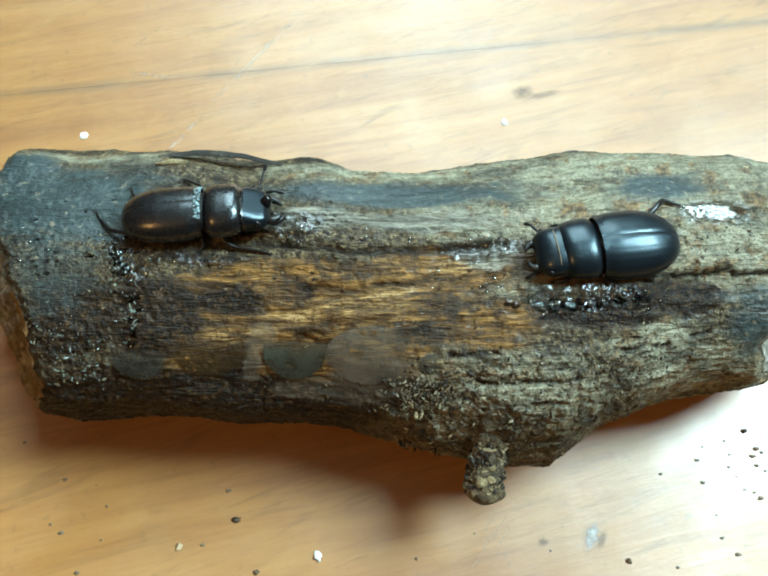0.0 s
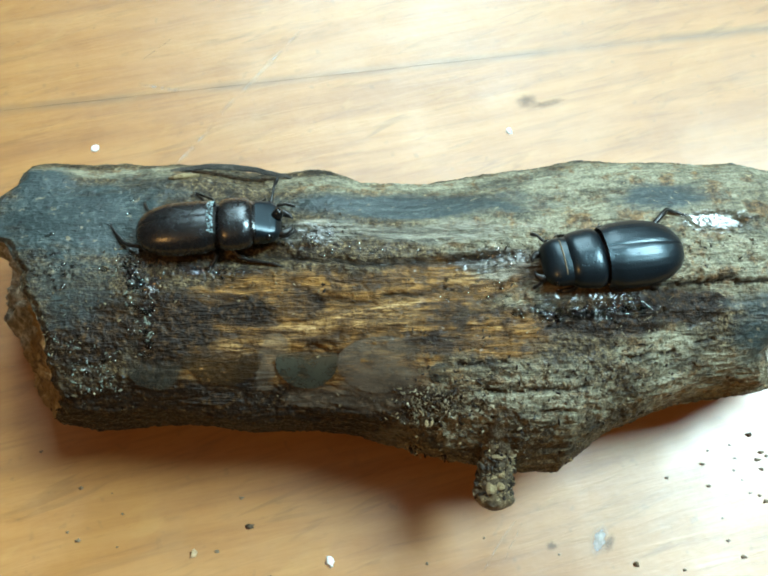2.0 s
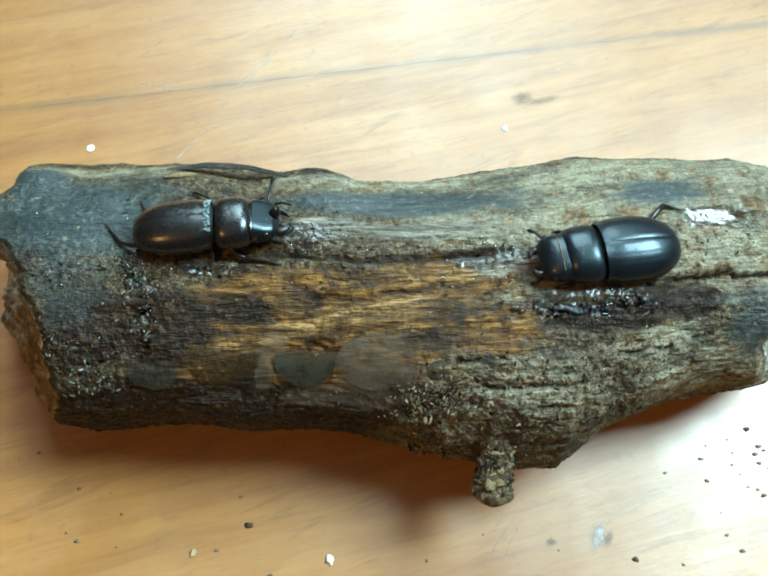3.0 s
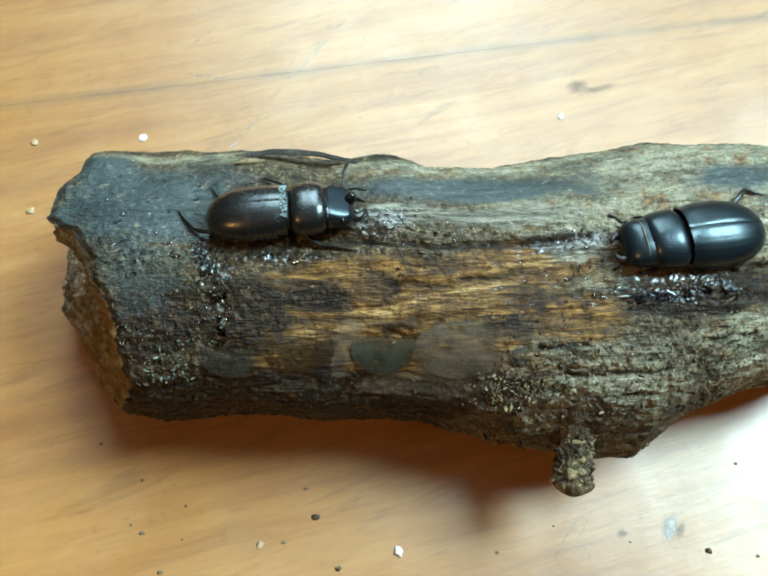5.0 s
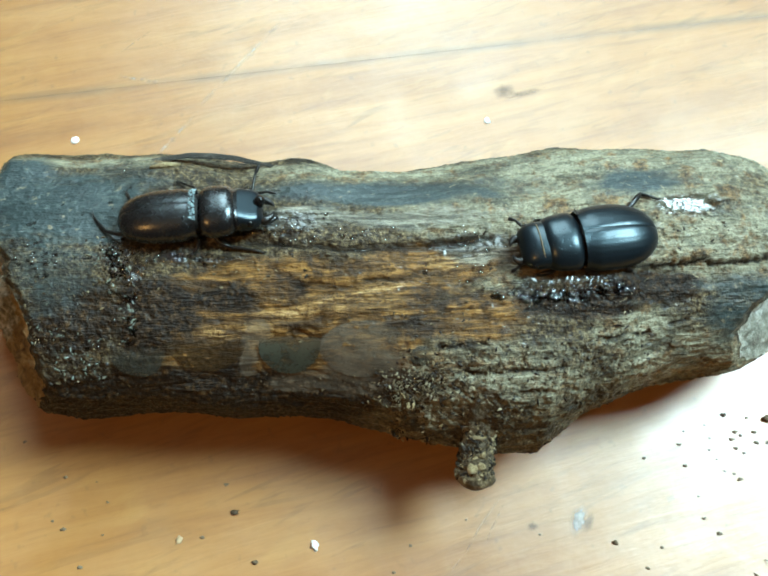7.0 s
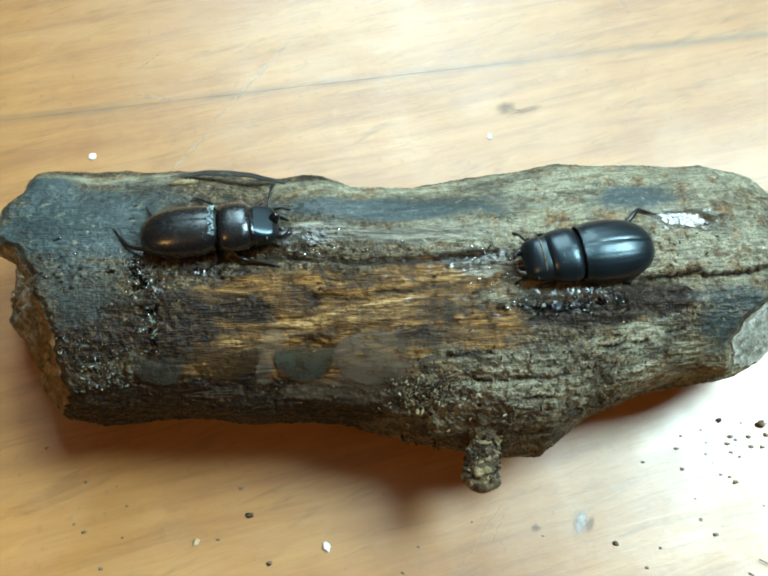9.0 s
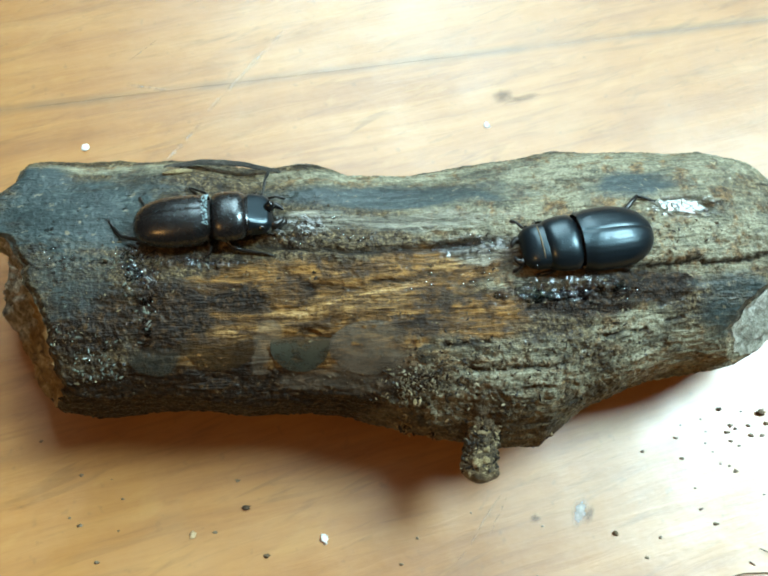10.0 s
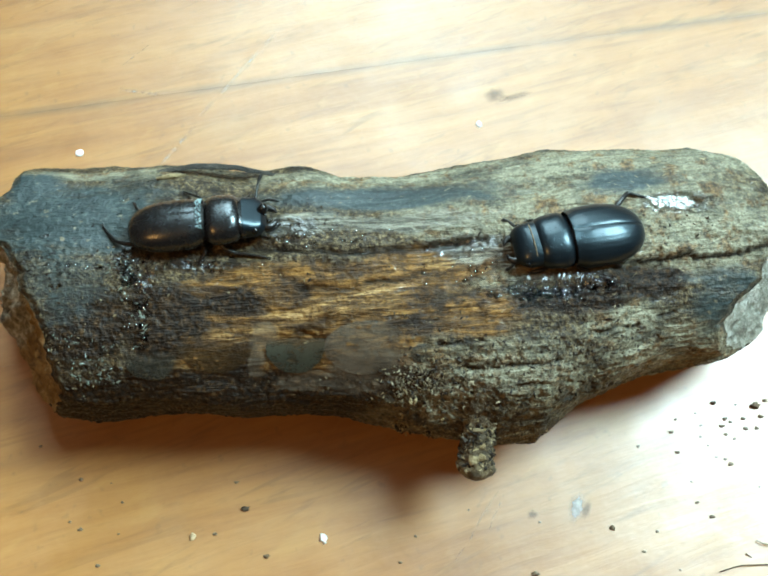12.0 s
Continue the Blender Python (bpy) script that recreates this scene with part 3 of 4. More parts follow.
END_R_TOP = ((38, 70), (43, 72.4), (48, 74.0), (53, 76.6), (57.5, 83), (66, 86.5), (75, 88.4), (81, 89), (85.6, 86), (89, 82), (93, 76))
END_R_LOW = ((38, 81), (46, 85.5), (49, 89), (54, 93.5), (60, 97), (66, 100), (75, 98), (93, 85))
CRACK_R = ((50, 60.6), (53.8, 61.1), (62, 61.6), (66.8, 62.6), (67.6, 61.6), (77.8, 62.5), (88, 66))
GROOVES = (((-24, 68.6), (-19.8, 68.8), (-5.7, 66.4), (12.6, 67.4), (24.8, 68.5)),
           ((41.7, 46.4), (51.9, 48), (62.9, 50.8)), ((13.5, 46.3), (22.2, 46.3)), ((11.4, 40.6), (37.6, 41.7)),
           ((-14, 58.6), (4, 59.6), (16, 61.5)), ((26, 52), (40, 53.5)), ((20, 37), (34, 38)))


def along(table_, x):
    return float(np.interp(x, [p[0] for p in table_], [p[1] for p in table_]))


def slope_front(x, c, cz):
    """How far the front side of the thinner part sags: it slopes down to a low edge instead of bulging."""
    return step(x, 36, 54) * max(0.0, -c) ** 1.3 * (cz - 25.5)


def profile(x):
    yb, yf, zt = along(Y_BACK, x), along(Y_FRONT, x), along(Z_TOP, x)
    a, zl = (yb - yf) / 1.81, along(Z_LOW, x)
    return a, yf + 0.97 * a, (zt + zl) / 2, (zt - zl) / 2


def near_line(x, y, line):
    best = 99.0
    for (ax, ay), (bx, by) in zip(line, line[1:]):
        dx, dy = bx - ax, by - ay
        k = min(1.0, max(0.0, ((x - ax) * dx + (y - ay) * dy) / (dx * dx + dy * dy)))
        best = min(best, math.hypot(x - ax - k * dx, y - ay - k * dy))
    return best


def blobs(x, y, spots, wob):
    """Soft union of ellipses (x, y, half-length, half-width), each from 1 at its middle to 0 outside."""
    best = 0.0
    for cx, cy, rx, ry in spots:
        d = math.hypot((x - cx) / rx, (y - cy) / ry) + wob
        best = max(best, min(1.0, max(0.0, 1.5 - d)))
    return best


SPOTS = {
    "wood": ((-32, 47.4, 7.5, 5), (-8, 55, 28, 10), (-31, 51, 11, 5), (14, 63, 16, 5), (-14, 47, 26, 6), (-24, 60, 14, 5), (4, 61, 20, 4.0), (-33, 45, 8, 4.4), (0, 51, 18, 5), (20, 52, 12, 5)),
    "pale": ((-3, 55.6, 11, 2.8), (-28, 51.0, 8, 1.5), (17, 63.4, 7, 1.6), (-14, 53.4, 7, 1.6), (-20, 52.6, 3.0, 2.0), (3, 58.4, 5, 1.4)),
    "grey": ((9, 73, 17, 2.8), (-12, 74, 9, 3.4), (24, 66, 8, 3.6)),
    "smooth": ((75, 57, 8, 3.0), (73, 52, 8, 4.0), (-62, 62, 11, 9), (-62, 77.5, 24, 10.5), (4, 80.5, 28, 3.6), (56, 80, 10, 3.4), (-72, 86, 7, 6)),
    "film": ((-1, 42.6, 10, 3.4), (-14, 42.4, 6, 1.8), (-21.6, 50.6, 2.4, 2.4), (-24.0, 46.6, 2.0, 3.4)),
    "tan": ((78, 47, 12, 4.5), (54, 46, 12, 5), (66, 47.5, 10, 3), (6, 42, 14, 6), (16, 38, 10, 5), (66, 68, 26, 9), (56, 87, 44, 7), (48, 76, 34, 9), (22, 74, 16, 6), (30, 40, 16, 6), (8, 87, 30, 4), (-55, 91, 24, 2.6), (52, 50, 10, 4), (30, 60, 9, 4), (66, 46, 10, 3)),
    # brown wood, plus painted shade on the low flank and below the broad beetle
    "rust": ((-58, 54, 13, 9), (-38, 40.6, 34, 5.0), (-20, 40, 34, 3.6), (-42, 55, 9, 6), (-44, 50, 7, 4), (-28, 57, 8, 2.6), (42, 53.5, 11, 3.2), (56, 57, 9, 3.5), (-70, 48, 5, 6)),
    "wet": ((-50, 66, 2.2, 3.4), (65, 74, 7.5, 2.6), (38, 56.5, 11, 2.6), (-17, 73, 8, 3), (-46, 64, 3, 4), (20, 67, 8, 2.4), (-34, 65, 9, 1.4)),
}
GRIT = ((-58, 47, 9, 8), (9, 36, 8, 6), (-54, 63, 8, 5), (30, 40, 22, 9), (66, 66, 22, 8))


def log_point(x, y, z, nx, ny, nz, cy):
    """Relief of the surface at a place of the plain form: how far it stands out, and how much painted shade it gets in
    a crack.
    """
    p = Vector((x, y, z))
    d = 1.5 * noise.noise(p * 0.055) + 0.8 * noise.noise(Vector((x * 0.05, y * 0.18, z * 0.18)))
    fibre = noise.noise(Vector((x * 0.09, y * 0.75 + 0.8 * noise.noise(p * 0.06), z * 0.75)))
    top = nz > -0.2
    soft = blobs(x, y, SPOTS["smooth"] + SPOTS["film"], 0.0) if top else 0.0
    d += (1 - 0.8 * soft) * (0.36 * fibre - 0.5 * max(0.0, abs(fibre) * -6 + 0.55))
    d += (1 - 0.7 * soft) * 0.26 * noise.noise(Vector((x * 0.30, y * 1.5, z * 1.5)))
    grit = 0.30 + (0.40 * blobs(x, y, GRIT, 0.2) if top else 0.4)
    g = noise.noise(p * 0.7) * 0.6 + noise.noise(p * 1.5) * 0.45
    d += grit * (1 - 0.85 * soft) * g * 1.1
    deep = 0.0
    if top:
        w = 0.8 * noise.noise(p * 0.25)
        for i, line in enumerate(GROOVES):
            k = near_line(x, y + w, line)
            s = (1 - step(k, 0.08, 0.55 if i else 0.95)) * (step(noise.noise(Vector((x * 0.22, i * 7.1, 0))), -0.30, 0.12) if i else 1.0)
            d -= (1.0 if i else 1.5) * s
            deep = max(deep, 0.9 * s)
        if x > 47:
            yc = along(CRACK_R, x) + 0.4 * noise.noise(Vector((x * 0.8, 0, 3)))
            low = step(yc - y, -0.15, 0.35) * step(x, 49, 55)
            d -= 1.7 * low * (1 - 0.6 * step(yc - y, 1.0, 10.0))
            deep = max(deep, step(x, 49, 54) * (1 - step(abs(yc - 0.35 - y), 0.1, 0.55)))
        # the hollow film holes stand back a little
        for cx, cy_, r in ((-32, 48, 6.6), (-16, 46.2, 5.6), (-45.9, 45.2, 5.4)):
            k = math.hypot(x - cx, (y - cy_) * 1.05)
            d -= 0.18 * (1 - step(k, r - 0.5, r + 0.4))
    return d, deep


def log():
    thing = tagged(new("log"), "short rotting log with wet dark bark and bared yellow wood", "log")
    nu, nv = 560, 380
    masks = {k: [] for k in SPOTS}
    crack_shades, pos = [], []
    for i in range(nu + 1):
        u = i / nu
        xc = -86 + 181 * u
        for j in range(nv):
            # more columns on the side that is seen
            th = 2 * math.pi * j / nv
            a, cy, cz, b = profile(xc)
            c, s = math.cos(th), math.sin(th)
            n = 2 / 2.3
            y = cy + a * math.copysign(abs(c) ** n, c)
            z = cz + b * math.copysign(abs(s) ** n, s) - slope_front(xc, c, cz)
            k = step(z, 12, 37)
            xl = along(END_L_LOW, y) * (1 - k) + along(END_L_TOP, y) * k
            xr = along(END_R_LOW, y) * (1 - k) + along(END_R_TOP, y) * k
            xl += (0.35 if y > 72 else 1.0) * 1.2 * noise.noise(Vector((y * 0.25, z * 0.25, 1))) + 0.8 * noise.noise(Vector((y * 0.8, z * 0.8, 5)))
            xr += 1.2 * noise.noise(Vector((y * 0.25, z * 0.25, 9))) + 0.8 * noise.noise(Vector((y * 0.8, z * 0.8, 7)))
            x = xl + (xr - xl) * u
            a, cy, cz, b = profile(x)
            y = cy + a * math.copysign(abs(c) ** n, c)
            z = cz + b * math.copysign(abs(s) ** n, s) - slope_front(x, c, cz)
            ny, nz = c / a, s / b
            k = math.hypot(ny, nz)
            ny, nz = ny / k, nz / k
            d, deep = log_point(x, y, z, 0, ny, nz, cy)
            # ends crumble inwards
            e = min(u, 1 - u) * 180
            d -= 1.2 * (1 - step(e, 0, 2.5))
            z = max(0.05, z + nz * d)
            if nz > 0:
                k = math.hypot((x - 65.4) / 6.4, (y + ny * d - 74) / 2.3) + 0.35 * noise.noise(Vector((x * 0.5, y * 0.9, 4)))
                k = 1 - step(k, 0.75, 1.05)
                if k > 0:
                    z += k * (45.6 - 0.06 * (x - 65.4) + 0.08 * (y - 74) + 0.18 * noise.noise(Vector((x * 0.7, y * 2.0, 0))) - z)
            y = y + ny * d
            pos.append((x * MM, y * MM, z * MM))
            crack_shades.append(deep)
            wob = 0.28 * noise.noise(Vector((x * 0.16, y * 0.35, z * 0.35))) + 0.12 * noise.noise(Vector((x * 0.6, y, z)))
            for name, spots in SPOTS.items():
                k = blobs(x, y, spots, wob if name != "film" else wob * 0.3) if nz > -0.75 else 0.0
                if name == "tan" and y < 56:
                    k *= 0.78
                if name == "smooth" and y < 68 and x < -40:
                    k *= 0.62
                if name == "smooth" and y < 64 and x > 60:
                    k *= 0.74
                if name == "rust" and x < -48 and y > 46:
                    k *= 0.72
                if name == "film":
                    k *= step(math.hypot(x + 32, y - 48), 5.6, 7.6)
                masks[name].append(k)
    faces = []
    for i in range(nu):
        for j in range(nv):
            k = (j + 1) % nv
            faces.append((i * nv + j, i * nv + k, (i + 1) * nv + k, (i + 1) * nv + j))
    me = bpy.data.meshes.new("body")
    me.from_pydata(pos, [], faces)
    me.polygons.foreach_set("use_smooth", [True] * len(me.polygons))
    for name, vals in (*masks.items(), ("deep", crack_shades)):
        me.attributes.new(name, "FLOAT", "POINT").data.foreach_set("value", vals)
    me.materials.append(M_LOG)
    body = new("body", me)
    body.parent = thing

    # broken faces at the two ends
    for ring0, mat, sign, label in ((0, M_END_L, -1, "rust-brown broken end wood"), (nu, M_END_R, 1, "pale grey cut end wood")):
        ring = [Vector(pos[ring0 * nv + j]) for j in range(0, nv, 2)]
        mid = sum(ring, Vector()) / len(ring)
        rows = []
        for k in range(26):
            f = 1 - k / 26
            row = []
            for p in ring:
                q = mid + (p - mid) * f
                if k:
                    q.x += MM * (2.2 * noise.noise(q / MM * 0.22) + 1.5 * noise.noise(q / MM * 0.6) + 1.1 * noise.noise(q / MM * 1.3)) * min(1.0, k / 2)
                row.append(q)
            rows.append(row)
        bm = bmesh.new()
        vs = grid_mesh(bm, rows)
        bm.faces.new(vs[-1])
        bmesh.ops.recalc_face_normals(bm, faces=bm.faces)
        part("end_face", bm, mat, thing, label)
    return thing, body


LOG, LOG_BODY = log()
from mathutils.bvhtree import BVHTree
LOG_TREE = BVHTree.FromPolygons([v.co for v in LOG_BODY.data.vertices], [p.vertices for p in LOG_BODY.data.polygons])


def on_log(x, y, slant=0.0, level=37.0):
    """Place and outward normal of the log's surface over (x, y), in millimetres. slant: how far the plumb line leans back, met at that level."""
    d = Vector((0, slant, -1)).normalized()
    p, n, _, _ = LOG_TREE.ray_cast(Vector((x * MM, y * MM, level * MM)) - d * 0.1, d)
    if p is None:
        return None, None
    return p, n if n.dot(d) < 0 else -n


def log_parts():
    # the broken-off side twig
    bm = bmesh.new()
    pts, rad = [], []
    for i in range(44):
        k = i / 43
        pts.append((MM * (23.0 - 2.6 * k), MM * (41 - 19.8 * k), MM * (30.0 - 4.0 * k)))
        rad.append(MM * (8.8 - 5.5 * step(k, -0.05, 0.52) + 0.25 * math.sin(9 * k)) * (1 if k < 0.86 else (1.02 - ((k - 0.86) / 0.14) ** 2) ** 0.5))
    tube(bm, pts, rad, 40, 0.24, 4.0)
    twig = part("twig", bm, M_TWIG, LOG, "stub of a broken side twig")
    for c, r in (((19.8, 24.8, 30.2), 1.1), ((21.6, 25.2, 30.2), 0.9), ((21.9, 27.2, 30.4), 0.7)):
        bm = bmesh.new()
        lump(bm, [v * MM for v in c], r * MM, c[0], 0.8, 2, 0.18)
        part("knob", bm, M_TWIG_TIP, twig, "pale bared wood knob")
    # a strip of bark that has sprung loose along the far edge
    bm = bmesh.new()
    rows = []
    for i in range(40):
        k = i / 39
        x = -57 + 41 * k
        lift = math.sin(math.pi * k) ** 1.2
        y = 89.0 + 2.5 * lift + 0.25 * noise.noise(Vector((x * 0.3, 0, 0)))
        z = 36.6 + 2.2 * lift
        w, h = 0.35 + 1.3 * math.sin(math.pi * k), 0.28
        rows.append([(MM * (x + 0.2 * dx), MM * (y + dx * w * 0.8), MM * (z + dz * h - dx * w * 0.55)) for dx, dz in ((-1, 0), (-0.6, 1), (0.6, 1), (1, 0), (0.6, -1), (-0.6, -1))])
    vs = grid_mesh(bm, rows)
    bm.faces.new(vs[0])
    bm.faces.new(vs[-1])
    bmesh.ops.recalc_face_normals(bm, faces=bm.faces)
    part("bark_strip", bm, M_STRIP, LOG, "loose strip of dark grey bark")
    # a pale splinter before it
    bm = bmesh.new()
    p0, _ = on_log(-45.5, 87.2)
    p1, _ = on_log(-39.5, 88.8)
    tube(bm, [p0 + Vector((0, 0, 0.0004)), (p0 + p1) / 2 + Vector((0, 0, 0.0007)), p1 + Vector((0, 0, 0.0003))], [0.0003, 0.0006, 0.0003], 8, 0.2, 2.0)
    part("splinter", bm, M_TWIG_TIP, LOG, "pale wood splinter")
    # smooth round films of slime: straight at their upper side, or whole with a thin far side
    for cx, cy, rx, ry, cut, fade, lift, mat in ((-15.6, 47.9, 6.1, 5.3, 0.36, 0.35, 0.62, M_DISC), (-45.3, 46.8, 5.2, 4.4, 0.4, 1.0, 0.5, M_DISC_DIM), (-32.0, 49.2, 7.6, 5.8, 0.10, 0.6, 0.2, M_DISC_BROWN),
                                           (-0.9, 47.3, 8.8, 5.6, 1.0, 0.0, 0.32, M_DISC_PALE), (10.2, 45.6, 2.4, 2.0, 1.0, 0.0, 0.2, M_DISC_DIM)):
        bm = bmesh.new()
        thick = bm.verts.layers.float.new("thick")
        rows = []
        for k in range(14):
            f = 0.05 + 0.95 * k / 13
            row = []
            for j in range(64):
                a = 2 * math.pi * j / 64
                w = 1 + 0.05 * noise.noise(Vector((math.cos(a) * 1.3 + cx, math.sin(a) * 1.3, 2)))
                x, y = rx * f * w * math.cos(a), ry * f * w * math.sin(a)
                y = min(y, ry * cut + 0.25 * noise.noise(Vector((x * 0.6, cx, 0))))
                p, n = on_log(cx + x, cy + y, 0.3)
                row.append(p)
            rows.append(row)
        # the slime bridges the fibres: a smooth sheet just over the bark
        q = np.array([tuple(p) for row in rows for p in row])
        u, v = q[:, 0] - cx * MM, q[:, 1] - cy * MM
        a6 = np.stack([np.ones_like(u), u, v, u * u, u * v, v * v], 1)
        z = a6 @ np.linalg.lstsq(a6, q[:, 2], rcond=None)[0] + lift * MM
        bm.faces.new(grid_mesh(bm, [[(*q[k * 64 + j, :2], z[k * 64 + j]) for j in range(64)] for k in range(14)])[0])
        bmesh.ops.recalc_face_normals(bm, faces=bm.faces)
        for v in bm.verts:
            if fade:
                v[thick] = 1 - 0.85 * step(v.co.y / MM, cy + (cut - fade) * ry, cy + cut * ry)
            else:
                v[thick] = 1 - 0.75 * step(v.co.x / MM, cx - 0.2 * rx, cx + 0.95 * rx)
        part("film_disc", bm, mat, LOG, "smooth round film of slime on the wood")


log_parts()


# ---- the beetles, in millimetres in their own space: x ahead, origin at the waist ----
def ring_rows(n, k, xa, xb, width, height, under, mid, power=0.85):
    rows = []
    for i in range(n):
        f = i / (n - 1)
        f = 0.5 - 0.5 * math.cos(math.pi * f)
        x = xa + (xb - xa) * f
        w, h, lo = width(f), height(f), under(f)
        row = []
        for j in range(k):
            a = 2 * math.pi * j / k
            s_, c_ = math.sin(a), math.cos(a)
            row.append(Vector((x, w * math.copysign(abs(s_) ** power, s_), mid + (h if c_ > 0 else lo) * math.copysign(abs(c_) ** power, c_))) * MM)
        rows.append(row)
    return rows


def solid(rows):
    bm = bmesh.new()
    vs = grid_mesh(bm, rows)
    bm.faces.new(vs[0])
    bm.faces.new(vs[-1])
    bmesh.ops.recalc_face_normals(bm, faces=bm.faces)
    return bm


def elytron(side, start, length, wide, high, mid, blunt, striae, depth):
    """One wing case: a dome over half the back, with lengthwise grooves and a rolled outer edge."""
    bm = bmesh.new()
    rows = []
    n, k = 60, 46
    for i in range(n):
        f = i / (n - 1)
        g = 0.5 - 0.5 * math.cos(math.pi * f)
        x = start - (length + start) * g
        t = max(0.0, (g - 0.35) / 0.65)
        w = wide * (1 - t ** blunt) ** (1 / blunt) * (0.90 + 0.10 * step(g, 0, 0.18)) * (1 + 0.03 * math.sin(math.pi * g))
        h = high * (1 - t ** (blunt * 0.95)) ** (1 / 2.0) * (0.96 + 0.04 * step(g, 0, 0.25))
        w, h = max(w, 0.02), max(h, 0.02)
        row = []
        for j in range(k):
            p = j / (k - 1)
            a = p * radians(112)
            groove = 0.0
            if 0.04 < p < 0.80:
                groove = depth * max(0.0, math.cos(p * striae * 2 * math.pi)) ** 6 * step(g, 0.03, 0.1) * (1 - step(g, 0.86, 0.97))
            seam = 0.10 * (1 - step(p, 0.0, 0.035))
            y = 0.03 + w * math.sin(a) ** 0.96
            c = math.cos(a)
            z = mid + h * math.copysign(abs(c) ** 1.0, c) - (groove + seam) * max(0.25, c)
            row.append(Vector((x, side * y, z)) * MM)
        rows.append(row)
    grid_mesh(bm, rows, close_v=False)
    bmesh.ops.recalc_face_normals(bm, faces=bm.faces)
    if sum(f.normal.z for f in bm.faces) < 0:
        bmesh.ops.reverse_faces(bm, faces=bm.faces)
    return bm


def limb(parent, name, world_pts, radii, material, label="", lift=0.35):
    """A jointed limb through places over the log (x, y in millimetres, height over the bark)."""
    inv = parent.matrix_world.inverted()
    pts = []
    for x, y, up in world_pts:
        p, _ = on_log(x, y)
        pts.append(inv @ Vector((x * MM, y * MM, (p.z if p else 0.04) + up * MM)))
    bm = bmesh.new()
    fine, rr = [], []
    for i in range(len(pts) - 1):
        for q in range(4):
            k = q / 4
            fine.append(pts[i].lerp(pts[i + 1], k))
            swell = 1 + 0.25 * math.sin(math.pi * k)
            rr.append((radii[i] + (radii[i + 1] - radii[i]) * k) * swell * MM)
    fine.append(pts[-1])
    rr.append(radii[-1] * MM)
    tube(bm, fine, rr, 8)
    return part(name, bm, material, parent, label)


def claws(parent, tip, back):
    for s_ in (-1, 1):
        d = Vector((tip[0] - back[0], tip[1] - back[1], 0)).normalized()
        o = Vector((-d.y, d.x, 0)) * s_
        a = (tip[0], tip[1], tip[2])
        b = (tip[0] + d.x * 0.5 + o.x * 0.3, tip[1] + d.y * 0.5 + o.y * 0.3, tip[2] + 0.1)
        c = (tip[0] + d.x * 0.8 + o.x * 0.45, tip[1] + d.y * 0.8 + o.y * 0.45, max(0.05, tip[2] - 0.15))
        limb(parent, "claw", [a, b, c], [0.10, 0.08, 0.03], M_LEG)


